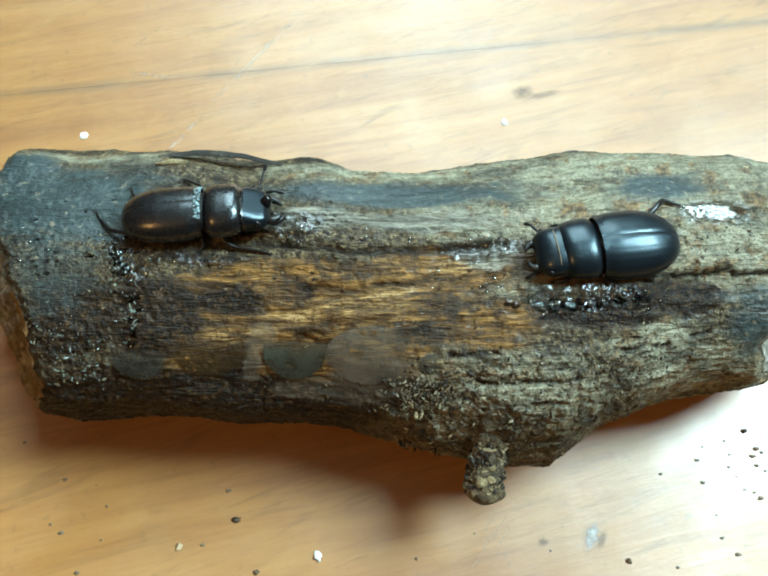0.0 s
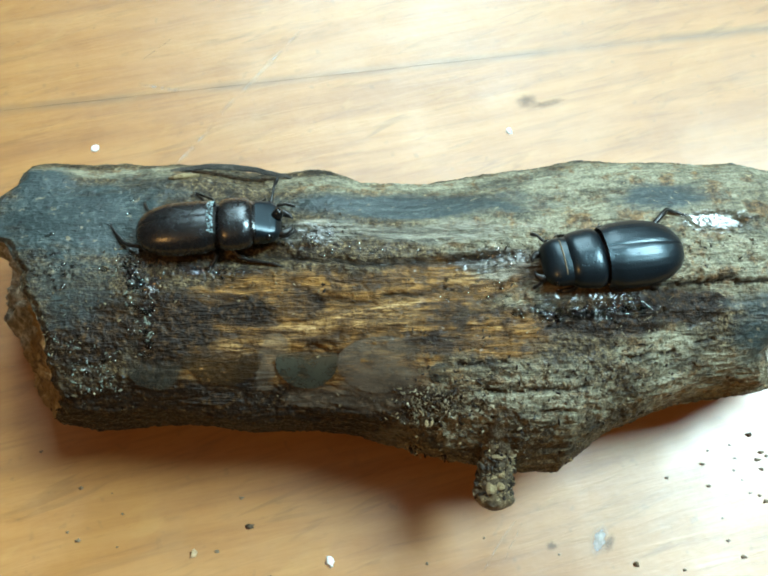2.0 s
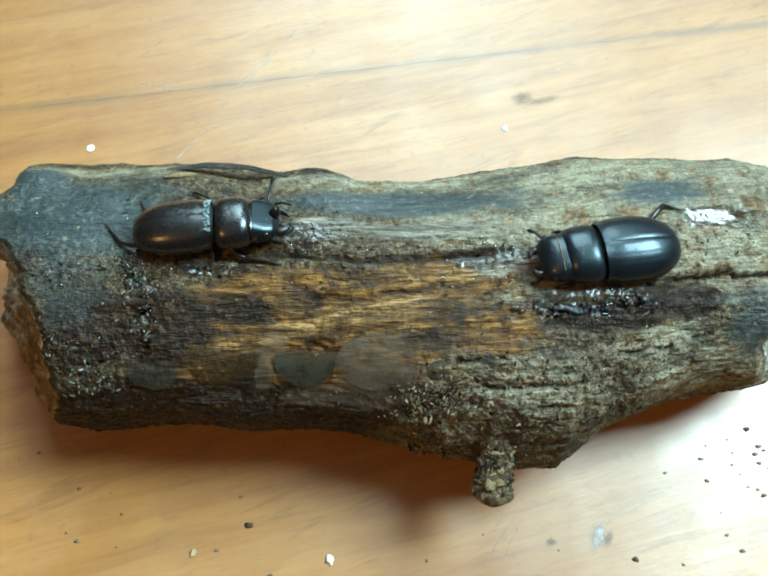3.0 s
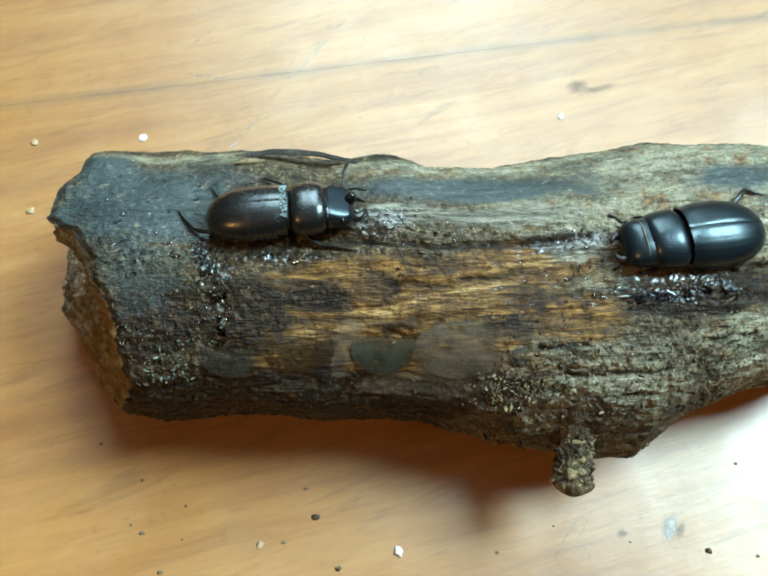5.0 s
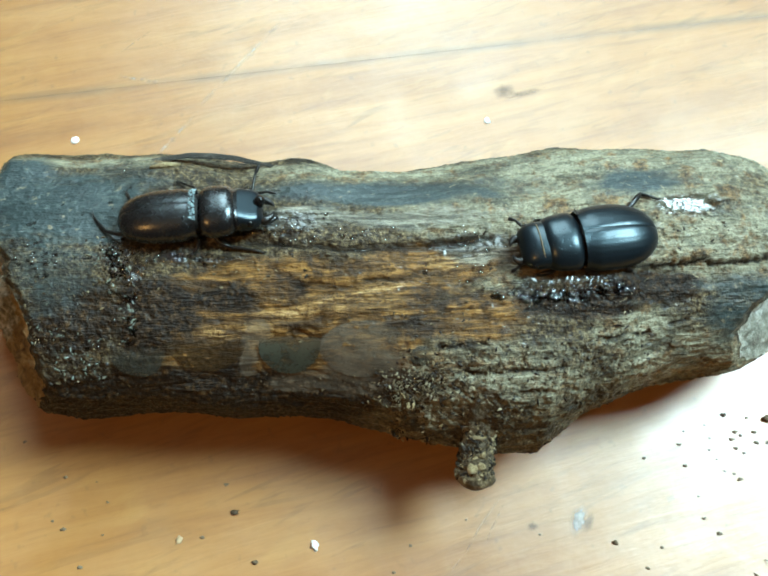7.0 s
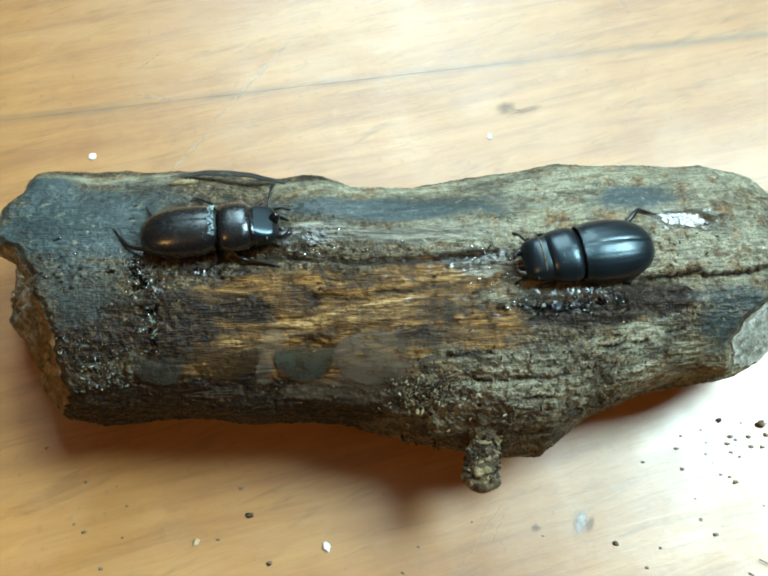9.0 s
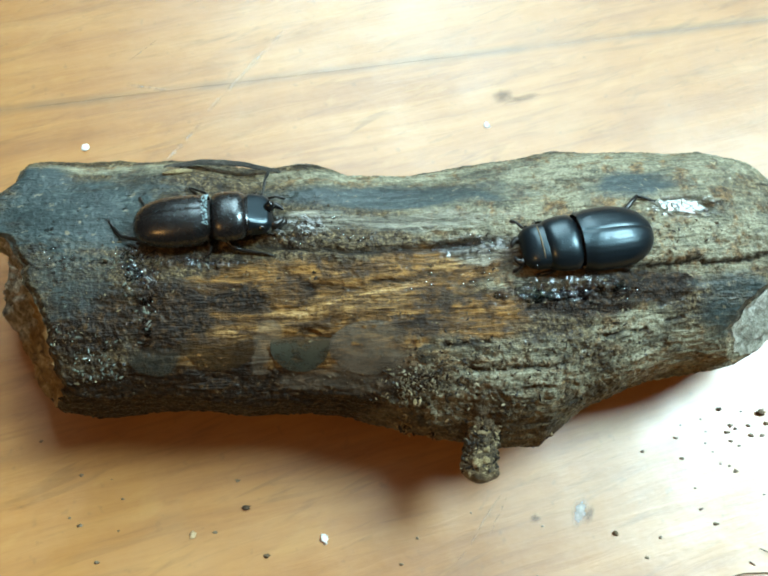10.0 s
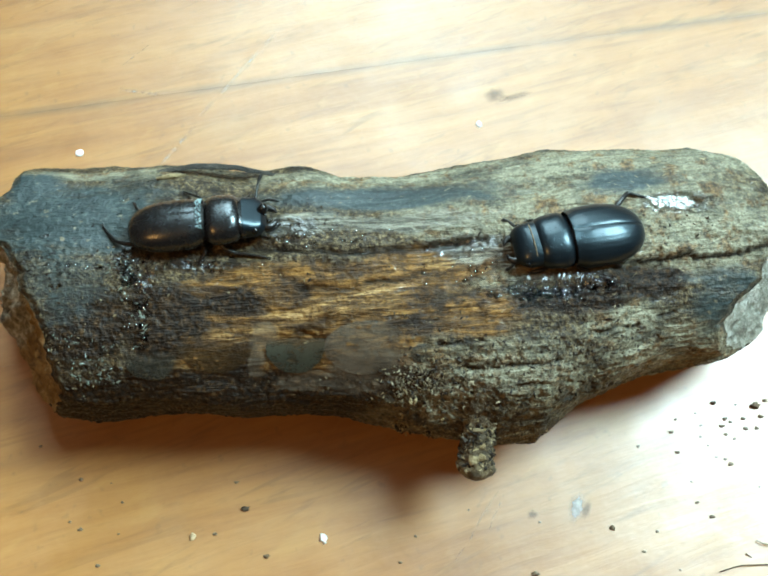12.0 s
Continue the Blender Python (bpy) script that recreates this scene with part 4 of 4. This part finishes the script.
def beetle_slim():
    """The cylindrical one with a knobbed horn on its head."""
    b = tagged(new("beetle"), "slim glossy brown-black beetle with a short head horn", "beetle")
    p, _ = on_log(-34.5, 73.2)
    b.matrix_world = pose(-0.0338, 0.0728, p.z - 0.0003, -9, 0, 5.0)
    bpy.context.view_layer.update()
    for side in (-1, 1):
        part("elytron", elytron(side, 0.15, 15.4, 5.75, 3.95, 3.1, 2.6, 6.0, 0.02), M_SHELL_A, b)
    part("abdomen", solid(ring_rows(22, 28, -15.0, -0.2, lambda f: 5.1 * math.sin(math.pi * min(1, 0.04 + 0.55 * f + 0.0)) ** 0.5, lambda f: 1.5, lambda f: 2.4 * (0.3 + 0.7 * math.sin(math.pi * (0.05 + 0.9 * f))), 2.6)), M_LEG, b)
    # the window's glint at the wing cases' base, painted as a rim of pale grains
    part("waist", solid(ring_rows(8, 28, -0.6, 1.0, lambda f: 4.3, lambda f: 2.7, lambda f: 2.2, 3.0)), M_LEG, b)
    rnd = random.Random(21)
    bm = bmesh.new()
    for _ in range(130):
        a = rnd.uniform(-0.75, 1.0)
        r = rnd.uniform(0.07, 0.20)
        x = 0.25 - 1.1 * rnd.random() ** 1.6
        lump(bm, Vector((x, 5.45 * math.sin(a), 3.1 + 3.95 * math.cos(a))) * MM, r * MM, rnd.random() * 30, 0.6, 1, 0.4)
    part("wet_grains", bm, M_GLINT_GRAIN, b, "wet pale grains that paint the glint along the waist")["kind"] = "stuff"
    pro = part("pronotum", solid(ring_rows(34, 44, 0.0, 8.5,
               lambda f: 6.05 * (1 - abs(2 * f - 1) ** 3.4) ** 0.36 * (1 - 0.05 * f), lambda f: 3.85 * (1 - abs(2 * f - 1) ** 3.6) ** 0.42, lambda f: 2.6 * (1 - abs(2 * f - 1) ** 6) ** 0.4, 3.1, 0.96)), M_SHELL_A, b)
    part("collar", solid(ring_rows(10, 36, 7.9, 8.8, lambda f: 4.75, lambda f: 3.0 - 0.5 * f, lambda f: 2.2, 3.0)), M_SHELL_A, b, "raised front edge")
    head = part("head", solid(ring_rows(24, 36, 8.4, 13.1,
               lambda f: 4.45 * (1 - max(0, f - 0.1) ** 3.2) ** 0.5 + 0.05, lambda f: (2.95 - 1.75 * f) * (1 - max(0.0, f - 0.8) / 0.21) ** 0.5 + 0.05, lambda f: 2.0 * (1 - f ** 3) ** 0.5 + 0.05, 2.9, 0.58)), M_SHELL_B, b)
    bm = bmesh.new()
    tube(bm, [Vector(q) * MM for q in ((12.0, 0.5, 3.6), (12.7, 0.6, 4.6), (13.2, 0.65, 5.2), (13.5, 0.65, 5.4))], [0.0013, 0.0011, 0.0009, 0.0004], 18)
    part("horn", bm, M_EYE, head, "black rounded horn")
    for side in (-1, 1):
        bm = bmesh.new()
        lump(bm, (10.7 * MM, side * 4.05 * MM, 3.6 * MM), 0.75 * MM, 1.0, 1.0, 2, 0.0)
        part("eye", bm, M_EYE, head)
        bm = bmesh.new()
        tube(bm, [Vector(q) * MM for q in ((12.2, side * 2.4, 2.4), (13.8, side * 2.5, 2.3), (14.9, side * 1.6, 2.4), (15.3, side * 0.8, 2.6))], [0.0009, 0.0008, 0.0005, 0.0002], 10)
        part("mandible", bm, M_LEG, head)
    limb(b, "antenna", [(-23.2, 78.6, 3.8), (-22.9, 80.4, 4.4), (-22.6, 82.4, 5.0), (-21.9, 84.2, 6.0)], [0.28, 0.24, 0.26, 0.40], M_LEG)
    limb(b, "antenna", [(-22.0, 72.6, 2.6), (-20.6, 71.6, 2.4), (-19.4, 72.2, 2.2), (-18.2, 73.6, 1.6)], [0.28, 0.26, 0.30, 0.42], M_LEG)
    limb(b, "palp", [(-22.0, 78.6, 3.2), (-20.2, 78.9, 3.4), (-18.3, 78.5, 3.0)], [0.24, 0.30, 0.22], M_LEG)
    legs = (
        [(-47.2, 69.6, 1.8), (-49.8, 69.9, 1.6), (-52.0, 70.8, 1.0), (-54.2, 73.4, 0.5), (-55.3, 75.0, 0.4)],
        [(-30.6, 69.6, 1.6), (-29.2, 68.2, 1.5), (-27.4, 67.5, 0.9), (-22.8, 66.8, 0.6), (-20.9, 66.2, 0.4)],
        [(-34.4, 69.4, 1.6), (-33.4, 67.8, 1.5), (-33.8, 66.9, 0.9), (-34.6, 66.0, 0.4)],
        [(-34.0, 78.2, 1.6), (-35.2, 80.6, 2.0), (-37.0, 82.0, 1.2), (-39.2, 83.4, 0.5)],
        [(-46.8, 76.6, 1.4), (-48.4, 78.6, 1.4), (-49.4, 80.6, 0.5)],
        [(-28.0, 78.0, 1.4), (-26.4, 80.2, 1.2), (-25.0, 82.0, 0.5)],
    )
    for pts in legs:
        r = [v * (0.55 if pts[0][1] > 74 else 0.8) for v in (0.46, 0.50, 0.42, 0.32, 0.20)[:len(pts)]]
        limb(b, "leg", pts, r, M_LEG)
        claws(b, pts[-1], pts[-2])
    return b


def beetle_broad():
    """The wide one with a grooved back and short jaws."""
    b = tagged(new("beetle"), "broad blue-black beetle with finely grooved back on wet bark", "beetle")
    p, _ = on_log(43.5, 65.0)
    b.matrix_world = pose(0.0416, 0.0652, p.z - 0.0010, 3, -1, 187.5)
    bpy.context.view_layer.update()
    for side in (-1, 1):
        part("elytron", elytron(side, 0.45, 15.5, 6.7, 4.5, 2.7, 2.3, 9.0, 0.030), M_SHELL_B, b)
    part("abdomen", solid(ring_rows(22, 28, -15.0, -0.2, lambda f: 6.0 * math.sin(math.pi * (0.04 + 0.55 * f)) ** 0.5, lambda f: 1.5, lambda f: 2.2 * (0.3 + 0.7 * math.sin(math.pi * (0.05 + 0.9 * f))), 2.4)), M_LEG, b)
    part("waist", solid(ring_rows(8, 28, -0.6, 1.0, lambda f: 4.9, lambda f: 2.9, lambda f: 2.2, 2.9)), M_LEG, b)
    part("pronotum", solid(ring_rows(34, 44, -0.15, 8.4,
         lambda f: 6.35 * (1 - abs(2 * f - 1) ** 4.4) ** 0.36 * (1 - 0.17 * f ** 2), lambda f: 4.25 * (1 - abs(2 * f - 1) ** 3.6) ** 0.45 * (1 - 0.14 * f), lambda f: 2.4 * (1 - abs(2 * f - 1) ** 6) ** 0.4, 2.8, 0.96)), M_SHELL_B, b)
    # pale bristles along the front edge of the neck shield
    bm = bmesh.new()
    tube(bm, [(8.15 * MM + 0.0005 * math.cos(a), 4.75 * MM * math.sin(a), 2.9 * MM + 3.05 * MM * math.cos(a)) for a in np.linspace(-1.15, 1.15, 22)], [0.00012] * 22, 6)
    part("bristle_fringe", bm, M_RIM, b, "pale ochre bristle fringe")
    head = part("head", solid(ring_rows(24, 36, 7.2, 12.2,
           lambda f: 4.95 * (1 - max(0, f - 0.15) ** 2.9) ** 0.5 + 0.05, lambda f: 3.0 * (1 - f ** 2.4) ** 0.5 + 0.05, lambda f: 1.9 * (1 - f ** 3) ** 0.5 + 0.05, 2.7)), M_SHELL_B, b)
    for side in (-1, 1):
        bm = bmesh.new()
        lump(bm, (10.2 * MM, side * 4.35 * MM, 3.2 * MM), 0.65 * MM, 1.0, 1.0, 2, 0.0)
        part("eye", bm, M_EYE, head)
        bm = bmesh.new()
        tube(bm, [Vector(q) * MM for q in ((11.4, side * 2.4, 2.2), (12.7, side * 2.6, 2.0), (13.5, side * 1.9, 2.1), (13.8, side * 1.0, 2.3))], [0.0009, 0.0008, 0.0005, 0.0002], 10)
        part("mandible", bm, M_LEG, head)
    limb(b, "antenna", [(30.6, 69.0, 2.6), (29.4, 70.4, 2.6), (28.4, 71.2, 2.2)], [0.26, 0.26, 0.40], M_LEG)
    limb(b, "antenna", [(30.0, 61.0, 2.2), (28.8, 60.0, 2.0), (28.0, 59.8, 1.4)], [0.26, 0.26, 0.40], M_LEG)
    legs = (
        [(51.4, 71.6, 1.2), (53.6, 74.0, 1.4), (55.2, 75.9, 0.9), (56.8, 75.7, 0.5), (58.8, 75.0, 0.4)],
        [(42.0, 70.2, 1.0), (41.4, 71.8, 1.0), (42.0, 72.9, 0.3)],
        [(36.6, 69.4, 1.0), (35.2, 70.8, 1.0), (34.0, 71.4, 0.3)],
        [(49.0, 61.0, 0.8), (50.2, 60.0, 0.6), (51.6, 59.8, 0.2)],
        [(42.0, 60.6, 0.8), (43.0, 59.4, 0.6), (44.6, 59.0, 0.2)],
        [(37.0, 60.8, 0.8), (35.4, 59.4, 0.7), (33.0, 59.2, 0.2)],
    )
    for pts in legs:
        r = [0.45, 0.45, 0.36, 0.30, 0.22][:len(pts)]
        limb(b, "leg", pts, r, M_LEG)
        claws(b, pts[-1], pts[-2])
    return b


beetle_slim()
beetle_broad()


# ---- crumbs on the log and drops of water ----
def crumbs(name, spots, count, lo, hi, mat, label, seed, slant=0.0):
    rnd = random.Random(seed)
    bm = bmesh.new()
    made = 0
    while made < count:
        cx, cy, rx, ry = rnd.choice(spots)
        x, y = rnd.gauss(cx, rx * 0.55), rnd.gauss(cy, ry * 0.55)
        p, n = on_log(x, y, slant)
        if p is None:
            made += 1
            continue
        r = MM * (lo + (hi - lo) * rnd.random() ** 2.5)
        shred(bm, p + n * r * 0.25, r, rnd.random(), 0.45)
        made += 1
    ob = part(name, bm, mat, LOG, label, smooth=False)
    ob["kind"] = "stuff"
    return ob


def scatter():
    crumbs("bark_meal", ((-58, 47, 10, 8), (-54, 62, 10, 6), (-68, 55, 6, 9), (-50, 68, 5, 3)), 520, 0.09, 0.36, M_CRUMB, "dark wet bark crumbs", 1, 0.25)
    crumbs("wood_meal", ((9, 37, 8, 6), (14, 42, 8, 5), (30, 40, 18, 8), (24, 33, 8, 5), (45, 46, 12, 5)), 1700, 0.10, 0.40, M_CRUMB, "tan and brown wood crumbs", 2, 0.28)
    crumbs("wood_meal", ((64, 68, 18, 8), (30, 68, 10, 4), (40, 54, 14, 4), (-14, 74, 10, 4), (-20, 63, 22, 6), (10, 50, 16, 6), (-5, 42, 22, 3)), 900, 0.10, 0.36, M_CRUMB, "fine tan and brown wood crumbs", 3, 0.15)
    crumbs("flake_litter", ((-57, 46.5, 5, 5), (-49, 63, 2, 4), (-46.6, 56, 1.4, 6), (-51, 67, 3, 2), (-62, 50, 4, 5), (-56, 44, 5, 3)), 210, 0.11, 0.36, M_FLAKE, "wet pale grey-green bark flakes", 8, 0.25)
    crumbs("flake_litter", ((5.5, 38.6, 1.6, 3.4), (11.6, 37.2, 1.8, 3.2), (8.6, 41.0, 4.0, 2.4)), 190, 0.13, 0.40, M_FLAKE_TAN, "pale tan flakes in hanging tufts", 10, 0.3)
    crumbs("flake_litter", ((9, 38, 5, 4), (16, 37, 5, 4), (24, 43, 9, 5), (36, 43, 10, 6), (50, 50, 8, 5)), 300, 0.12, 0.38, M_FLAKE_TAN, "pale tan bark flakes", 9, 0.28)


scatter()


def clinging_crumbs():
    """Wood meal that clings to the twig and hangs from the log's front edge in small tufts."""
    rnd = random.Random(5)
    bm = bmesh.new()
    for _ in range(900):
        k = 0.92 * rnd.random()
        a = rnd.uniform(0, 2 * math.pi)
        r = 8.95 - 5.5 * step(k, -0.05, 0.52)
        c = Vector((23.0 - 2.6 * k + r * math.cos(a), 41 - 19.0 * k, 30 - 4 * k + r * math.sin(a))) * MM
        s_ = MM * (0.18 + 0.45 * rnd.random() ** 2.5)
        shred(bm, c, s_ * 1.15, rnd.random(), 0.45)
    pale = bmesh.new()
    for _ in range(150):
        k = 0.95 * rnd.random() ** 0.8
        a = rnd.uniform(0.2, 2.9)
        r = 8.95 - 5.5 * step(k, -0.05, 0.52)
        c = Vector((23.0 - 2.6 * k + r * math.cos(a), 41 - 19.4 * k, 30 - 4 * k + r * math.sin(a))) * MM
        shred(pale, c, MM * (0.12 + 0.34 * rnd.random() ** 2), rnd.random(), 0.45)
    for cx, cy, cz, n, spread in ((6.0, 34.4, 23, 60, 1.3), (11.8, 33.2, 23, 50, 1.2), (35.5, 32.0, 22, 40, 1.2), (6.6, 36.6, 27, 60, 1.7), (12.4, 35.8, 27, 50, 1.6), (8.8, 38.5, 30, 60, 2.6), (15.5, 37.0, 29, 60, 2.4), (33.6, 34.6, 26, 40, 2.0)):
        for i in range(n):
            c = Vector((cx + rnd.gauss(0, spread * 0.5), cy + rnd.gauss(0, spread * 0.6), cz + rnd.gauss(0, spread))) * MM
            shred(pale if i % 2 else bm, c, MM * (0.2 + 0.5 * rnd.random() ** 2), rnd.random(), 0.45)
    # a brighter wood colour stands for the light on the hanging tufts
    part("clinging_flake_litter", pale, M_TWIG_TIP, LOG, "tan flakes clinging to the bark, painted paler as if lit", smooth=False)["kind"] = "stuff"
    ob = part("clinging_wood_meal", bm, M_CRUMB, LOG, "clinging brown wood crumbs", smooth=False)
    ob["kind"] = "stuff"


clinging_crumbs()


def droplets():
    rnd = random.Random(7)
    thing = tagged(new("water_drops"), "small clear water drops on the wet bark", "water", kind="stuff")
    bm = bmesh.new()
    for spots, count, lo, hi in ((((31, 56, 5, 2.0), (38, 55.4, 6, 1.8), (47, 57, 4, 1.5)), 60, 0.18, 0.5), (((-14, 72, 9, 3), (-49, 65, 4, 3), (-49, 58, 1.6, 8), (-34, 66, 8, 1.4), (22, 68, 7, 3), (-4, 70.5, 12, 1.6), (20, 62, 8, 3), (-60, 66, 8, 3)), 330, 0.12, 0.42),
                                 (((-57, 48, 9, 7), (10, 38, 7, 5), (-62, 80, 14, 6), (-66, 70, 7, 7)), 90, 0.12, 0.4)):
        for _ in range(count):
            cx, cy, rx, ry = rnd.choice(spots)
            p, n = on_log(rnd.gauss(cx, rx * 0.6), rnd.gauss(cy, ry * 0.6), 0.15)
            if p is None:
                continue
            r = MM * (lo + (hi - lo) * rnd.random() ** 2)
            bead(bm, p + n * MM * 0.08, n, r, rnd.random() * 30, 0.25)
    # beads along the broad beetle's lower side, and their wet neighbours
    for x, y, r in ((29.6, 56.5, 0.8), (31.4, 56.2, 0.6), (33.0, 56.2, 1.0), (34.7, 55.9, 0.9), (36.4, 55.3, 0.7), (38.0, 55.7, 0.8), (39.8, 56.1, 0.6), (44.9, 56.7, 0.9), (46.1, 57.0, 0.7),
                    (47.4, 56.9, 0.8), (49.3, 57.6, 0.7), (28.1, 57.3, 0.7), (24.5, 56.0, 0.6), (26.4, 55.8, 0.6), (41.6, 56.0, 0.6), (-50.5, 67.1, 0.5), (-49.6, 65.4, 0.6), (-49.1, 62.6, 0.6), (-46.9, 58.0, 0.5), (-46.3, 54.3, 0.4), (-45.7, 50.8, 0.5)):
        for _ in range(2 if x > 0 else 7):
            p, n = on_log(x + rnd.gauss(0, 0.6 if x > 0 else 0.9), y + rnd.gauss(0, 0.5 if x > 0 else 0.9), 0.15)
            k = r * rnd.uniform(0.7, 1.4) * MM
            bead(bm, p + n * k * 0.05, n, k, rnd.random() * 30, 0.22)
    part("drops", bm, M_WATER, thing)


droplets()


# ---- specks, chips and stains on the table ----
DIRT = ((-33.1, 27.7, 1.0), (-30.8, 21.4, 1.6), (-37.9, 16.2, 0.9), (-64.2, 10.5, 1.1), (-25.7, 10.7, 1.3), (-69.9, 30.2, 1.0), (-80.4, 38.6, 0.9), (-68.9, 18.7, 1.1), (-71.5, 20.5, 0.8),
        (-59.7, 24.4, 0.7), (-60.0, 17.3, 0.6), (-62.7, 29.0, 0.5), (8.8, 13.4, 0.8), (4.9, 7.8, 0.9), (54.9, 13.0, 1.4), (35.6, 3.9, 1.4), (21.7, 18.7, 0.6), (38.2, 15.1, 0.7), (64.5, 31.7, 0.9))
DIRT_2 = ((73.2, 34.8, 0.9), (75.0, 37.9, 0.6), (81.0, 36.1, 0.6), (80.3, 33.3, 0.6), (85.2, 41.7, 1.3), (87.3, 37.5, 1.2), (86.2, 35.7, 1.1), (88.5, 36.6, 0.9), (86.7, 33.6, 0.9), (88.5, 32.4, 0.7),
          (81.7, 31.1, 0.5), (73.8, 29.8, 0.9), (80.3, 39.2, 0.6), (83.1, 28.2, 0.6), (85.1, 27.6, 0.7), (86.2, 26.3, 1.2), (75.8, 22.7, 0.5), (76.2, 17.8, 0.8), (79.1, 14.4, 1.2), (65.5, 11.7, 0.8),
          (95.4, 40.4, 2.2), (91.8, 37.3, 1.0), (91.9, 34.8, 1.2), (94.7, 34.7, 1.1), (96.3, 37.6, 1.3), (90.7, 40.9, 0.7), (92.0, 20.7, 0.6), (61.6, 7.4, 0.9), (98.4, 41.6, 1.2), (99.6, 36.2, 1.0), (69.2, 3.0, 0.6))


def specks():
    rnd = random.Random(11)
    for x, y, r in (*DIRT, *DIRT_2):
        bm = bmesh.new()
        seed = rnd.random() * 60
        r *= 0.41
        lump(bm, (0, 0, 0), r * MM, seed, 0.5, 2, 0.55)
        for v in bm.verts:
            v.co *= 1 + 0.22 * noise.noise(v.co / (0.35 * r * MM))
        bmesh.ops.rotate(bm, verts=bm.verts, matrix=Euler((0, 0, seed)).to_matrix())
        bmesh.ops.scale(bm, verts=bm.verts, vec=(1.25, 0.8, 1.0))
        low = min(v.co.z for v in bm.verts)
        ob = part("dirt_crumb", bm, M_DIRT if r > 0.5 else M_DIRT_PALE)
        ob.location = (x * MM, y * MM, -low - 0.0001)
        tagged(ob, "dark crumb of rotten wood on the table", "crumb", "dirt crumbs on the table")
    for x, y, r, mat, flat, label in ((-79.4, 121.8, 1.2, M_WHITE, 0.30, "round white paint fleck on the table"), (34.8, 126.9, 1.0, M_WHITE, 0.1, "faint pale fleck on the table"),
                                      (-12.6, 13.9, 1.05, M_WHITE, 0.35, "angular white chip on the table"), (-108.6, 120.8, 1.0, M_PALE, 0.2, "faint pale fleck on the table"),
                                      (-106.3, 99.7, 1.0, M_PALE, 0.2, "faint pale fleck on the table"), (-43.0, 15.8, 0.8, M_PALE, 0.2, "faint pale fleck on the table"),
                                      (-29.6, 4.6, 0.6, M_PALE, 0.2, "faint pale fleck on the table")):
        bm = bmesh.new()
        lump(bm, (0, 0, 0), r * MM, x, flat, 2, 0.10 if r > 1.1 else 0.45)
        low = min(v.co.z for v in bm.verts)
        ob = part("paint_fleck", bm, mat)
        ob.location = (x * MM, y * MM, -low * 0.35)
        tagged(ob, label, "fleck", "pale flecks on the table")


specks()


def fibres():
    for pts in (((88.1, 8.5, 0.5), (89.4, 7.7, 0.9), (91.5, 7.2, 0.4)), ((78.1, 2.1, 0.3), (83.0, 3.2, 0.9), (89.5, 3.1, 0.5), (93.0, 2.4, 0.3)), ((85.1, 5.7, 0.3), (86.2, 4.9, 0.4))):
        bm = bmesh.new()
        tube(bm, [Vector(p) * MM for p in pts], [0.00014] * len(pts), 7)
        tagged(part("plant_fibre", bm, M_DIRT), "thin dark plant fibre lying on the table", "fibre", "fibres on the table")


fibres()
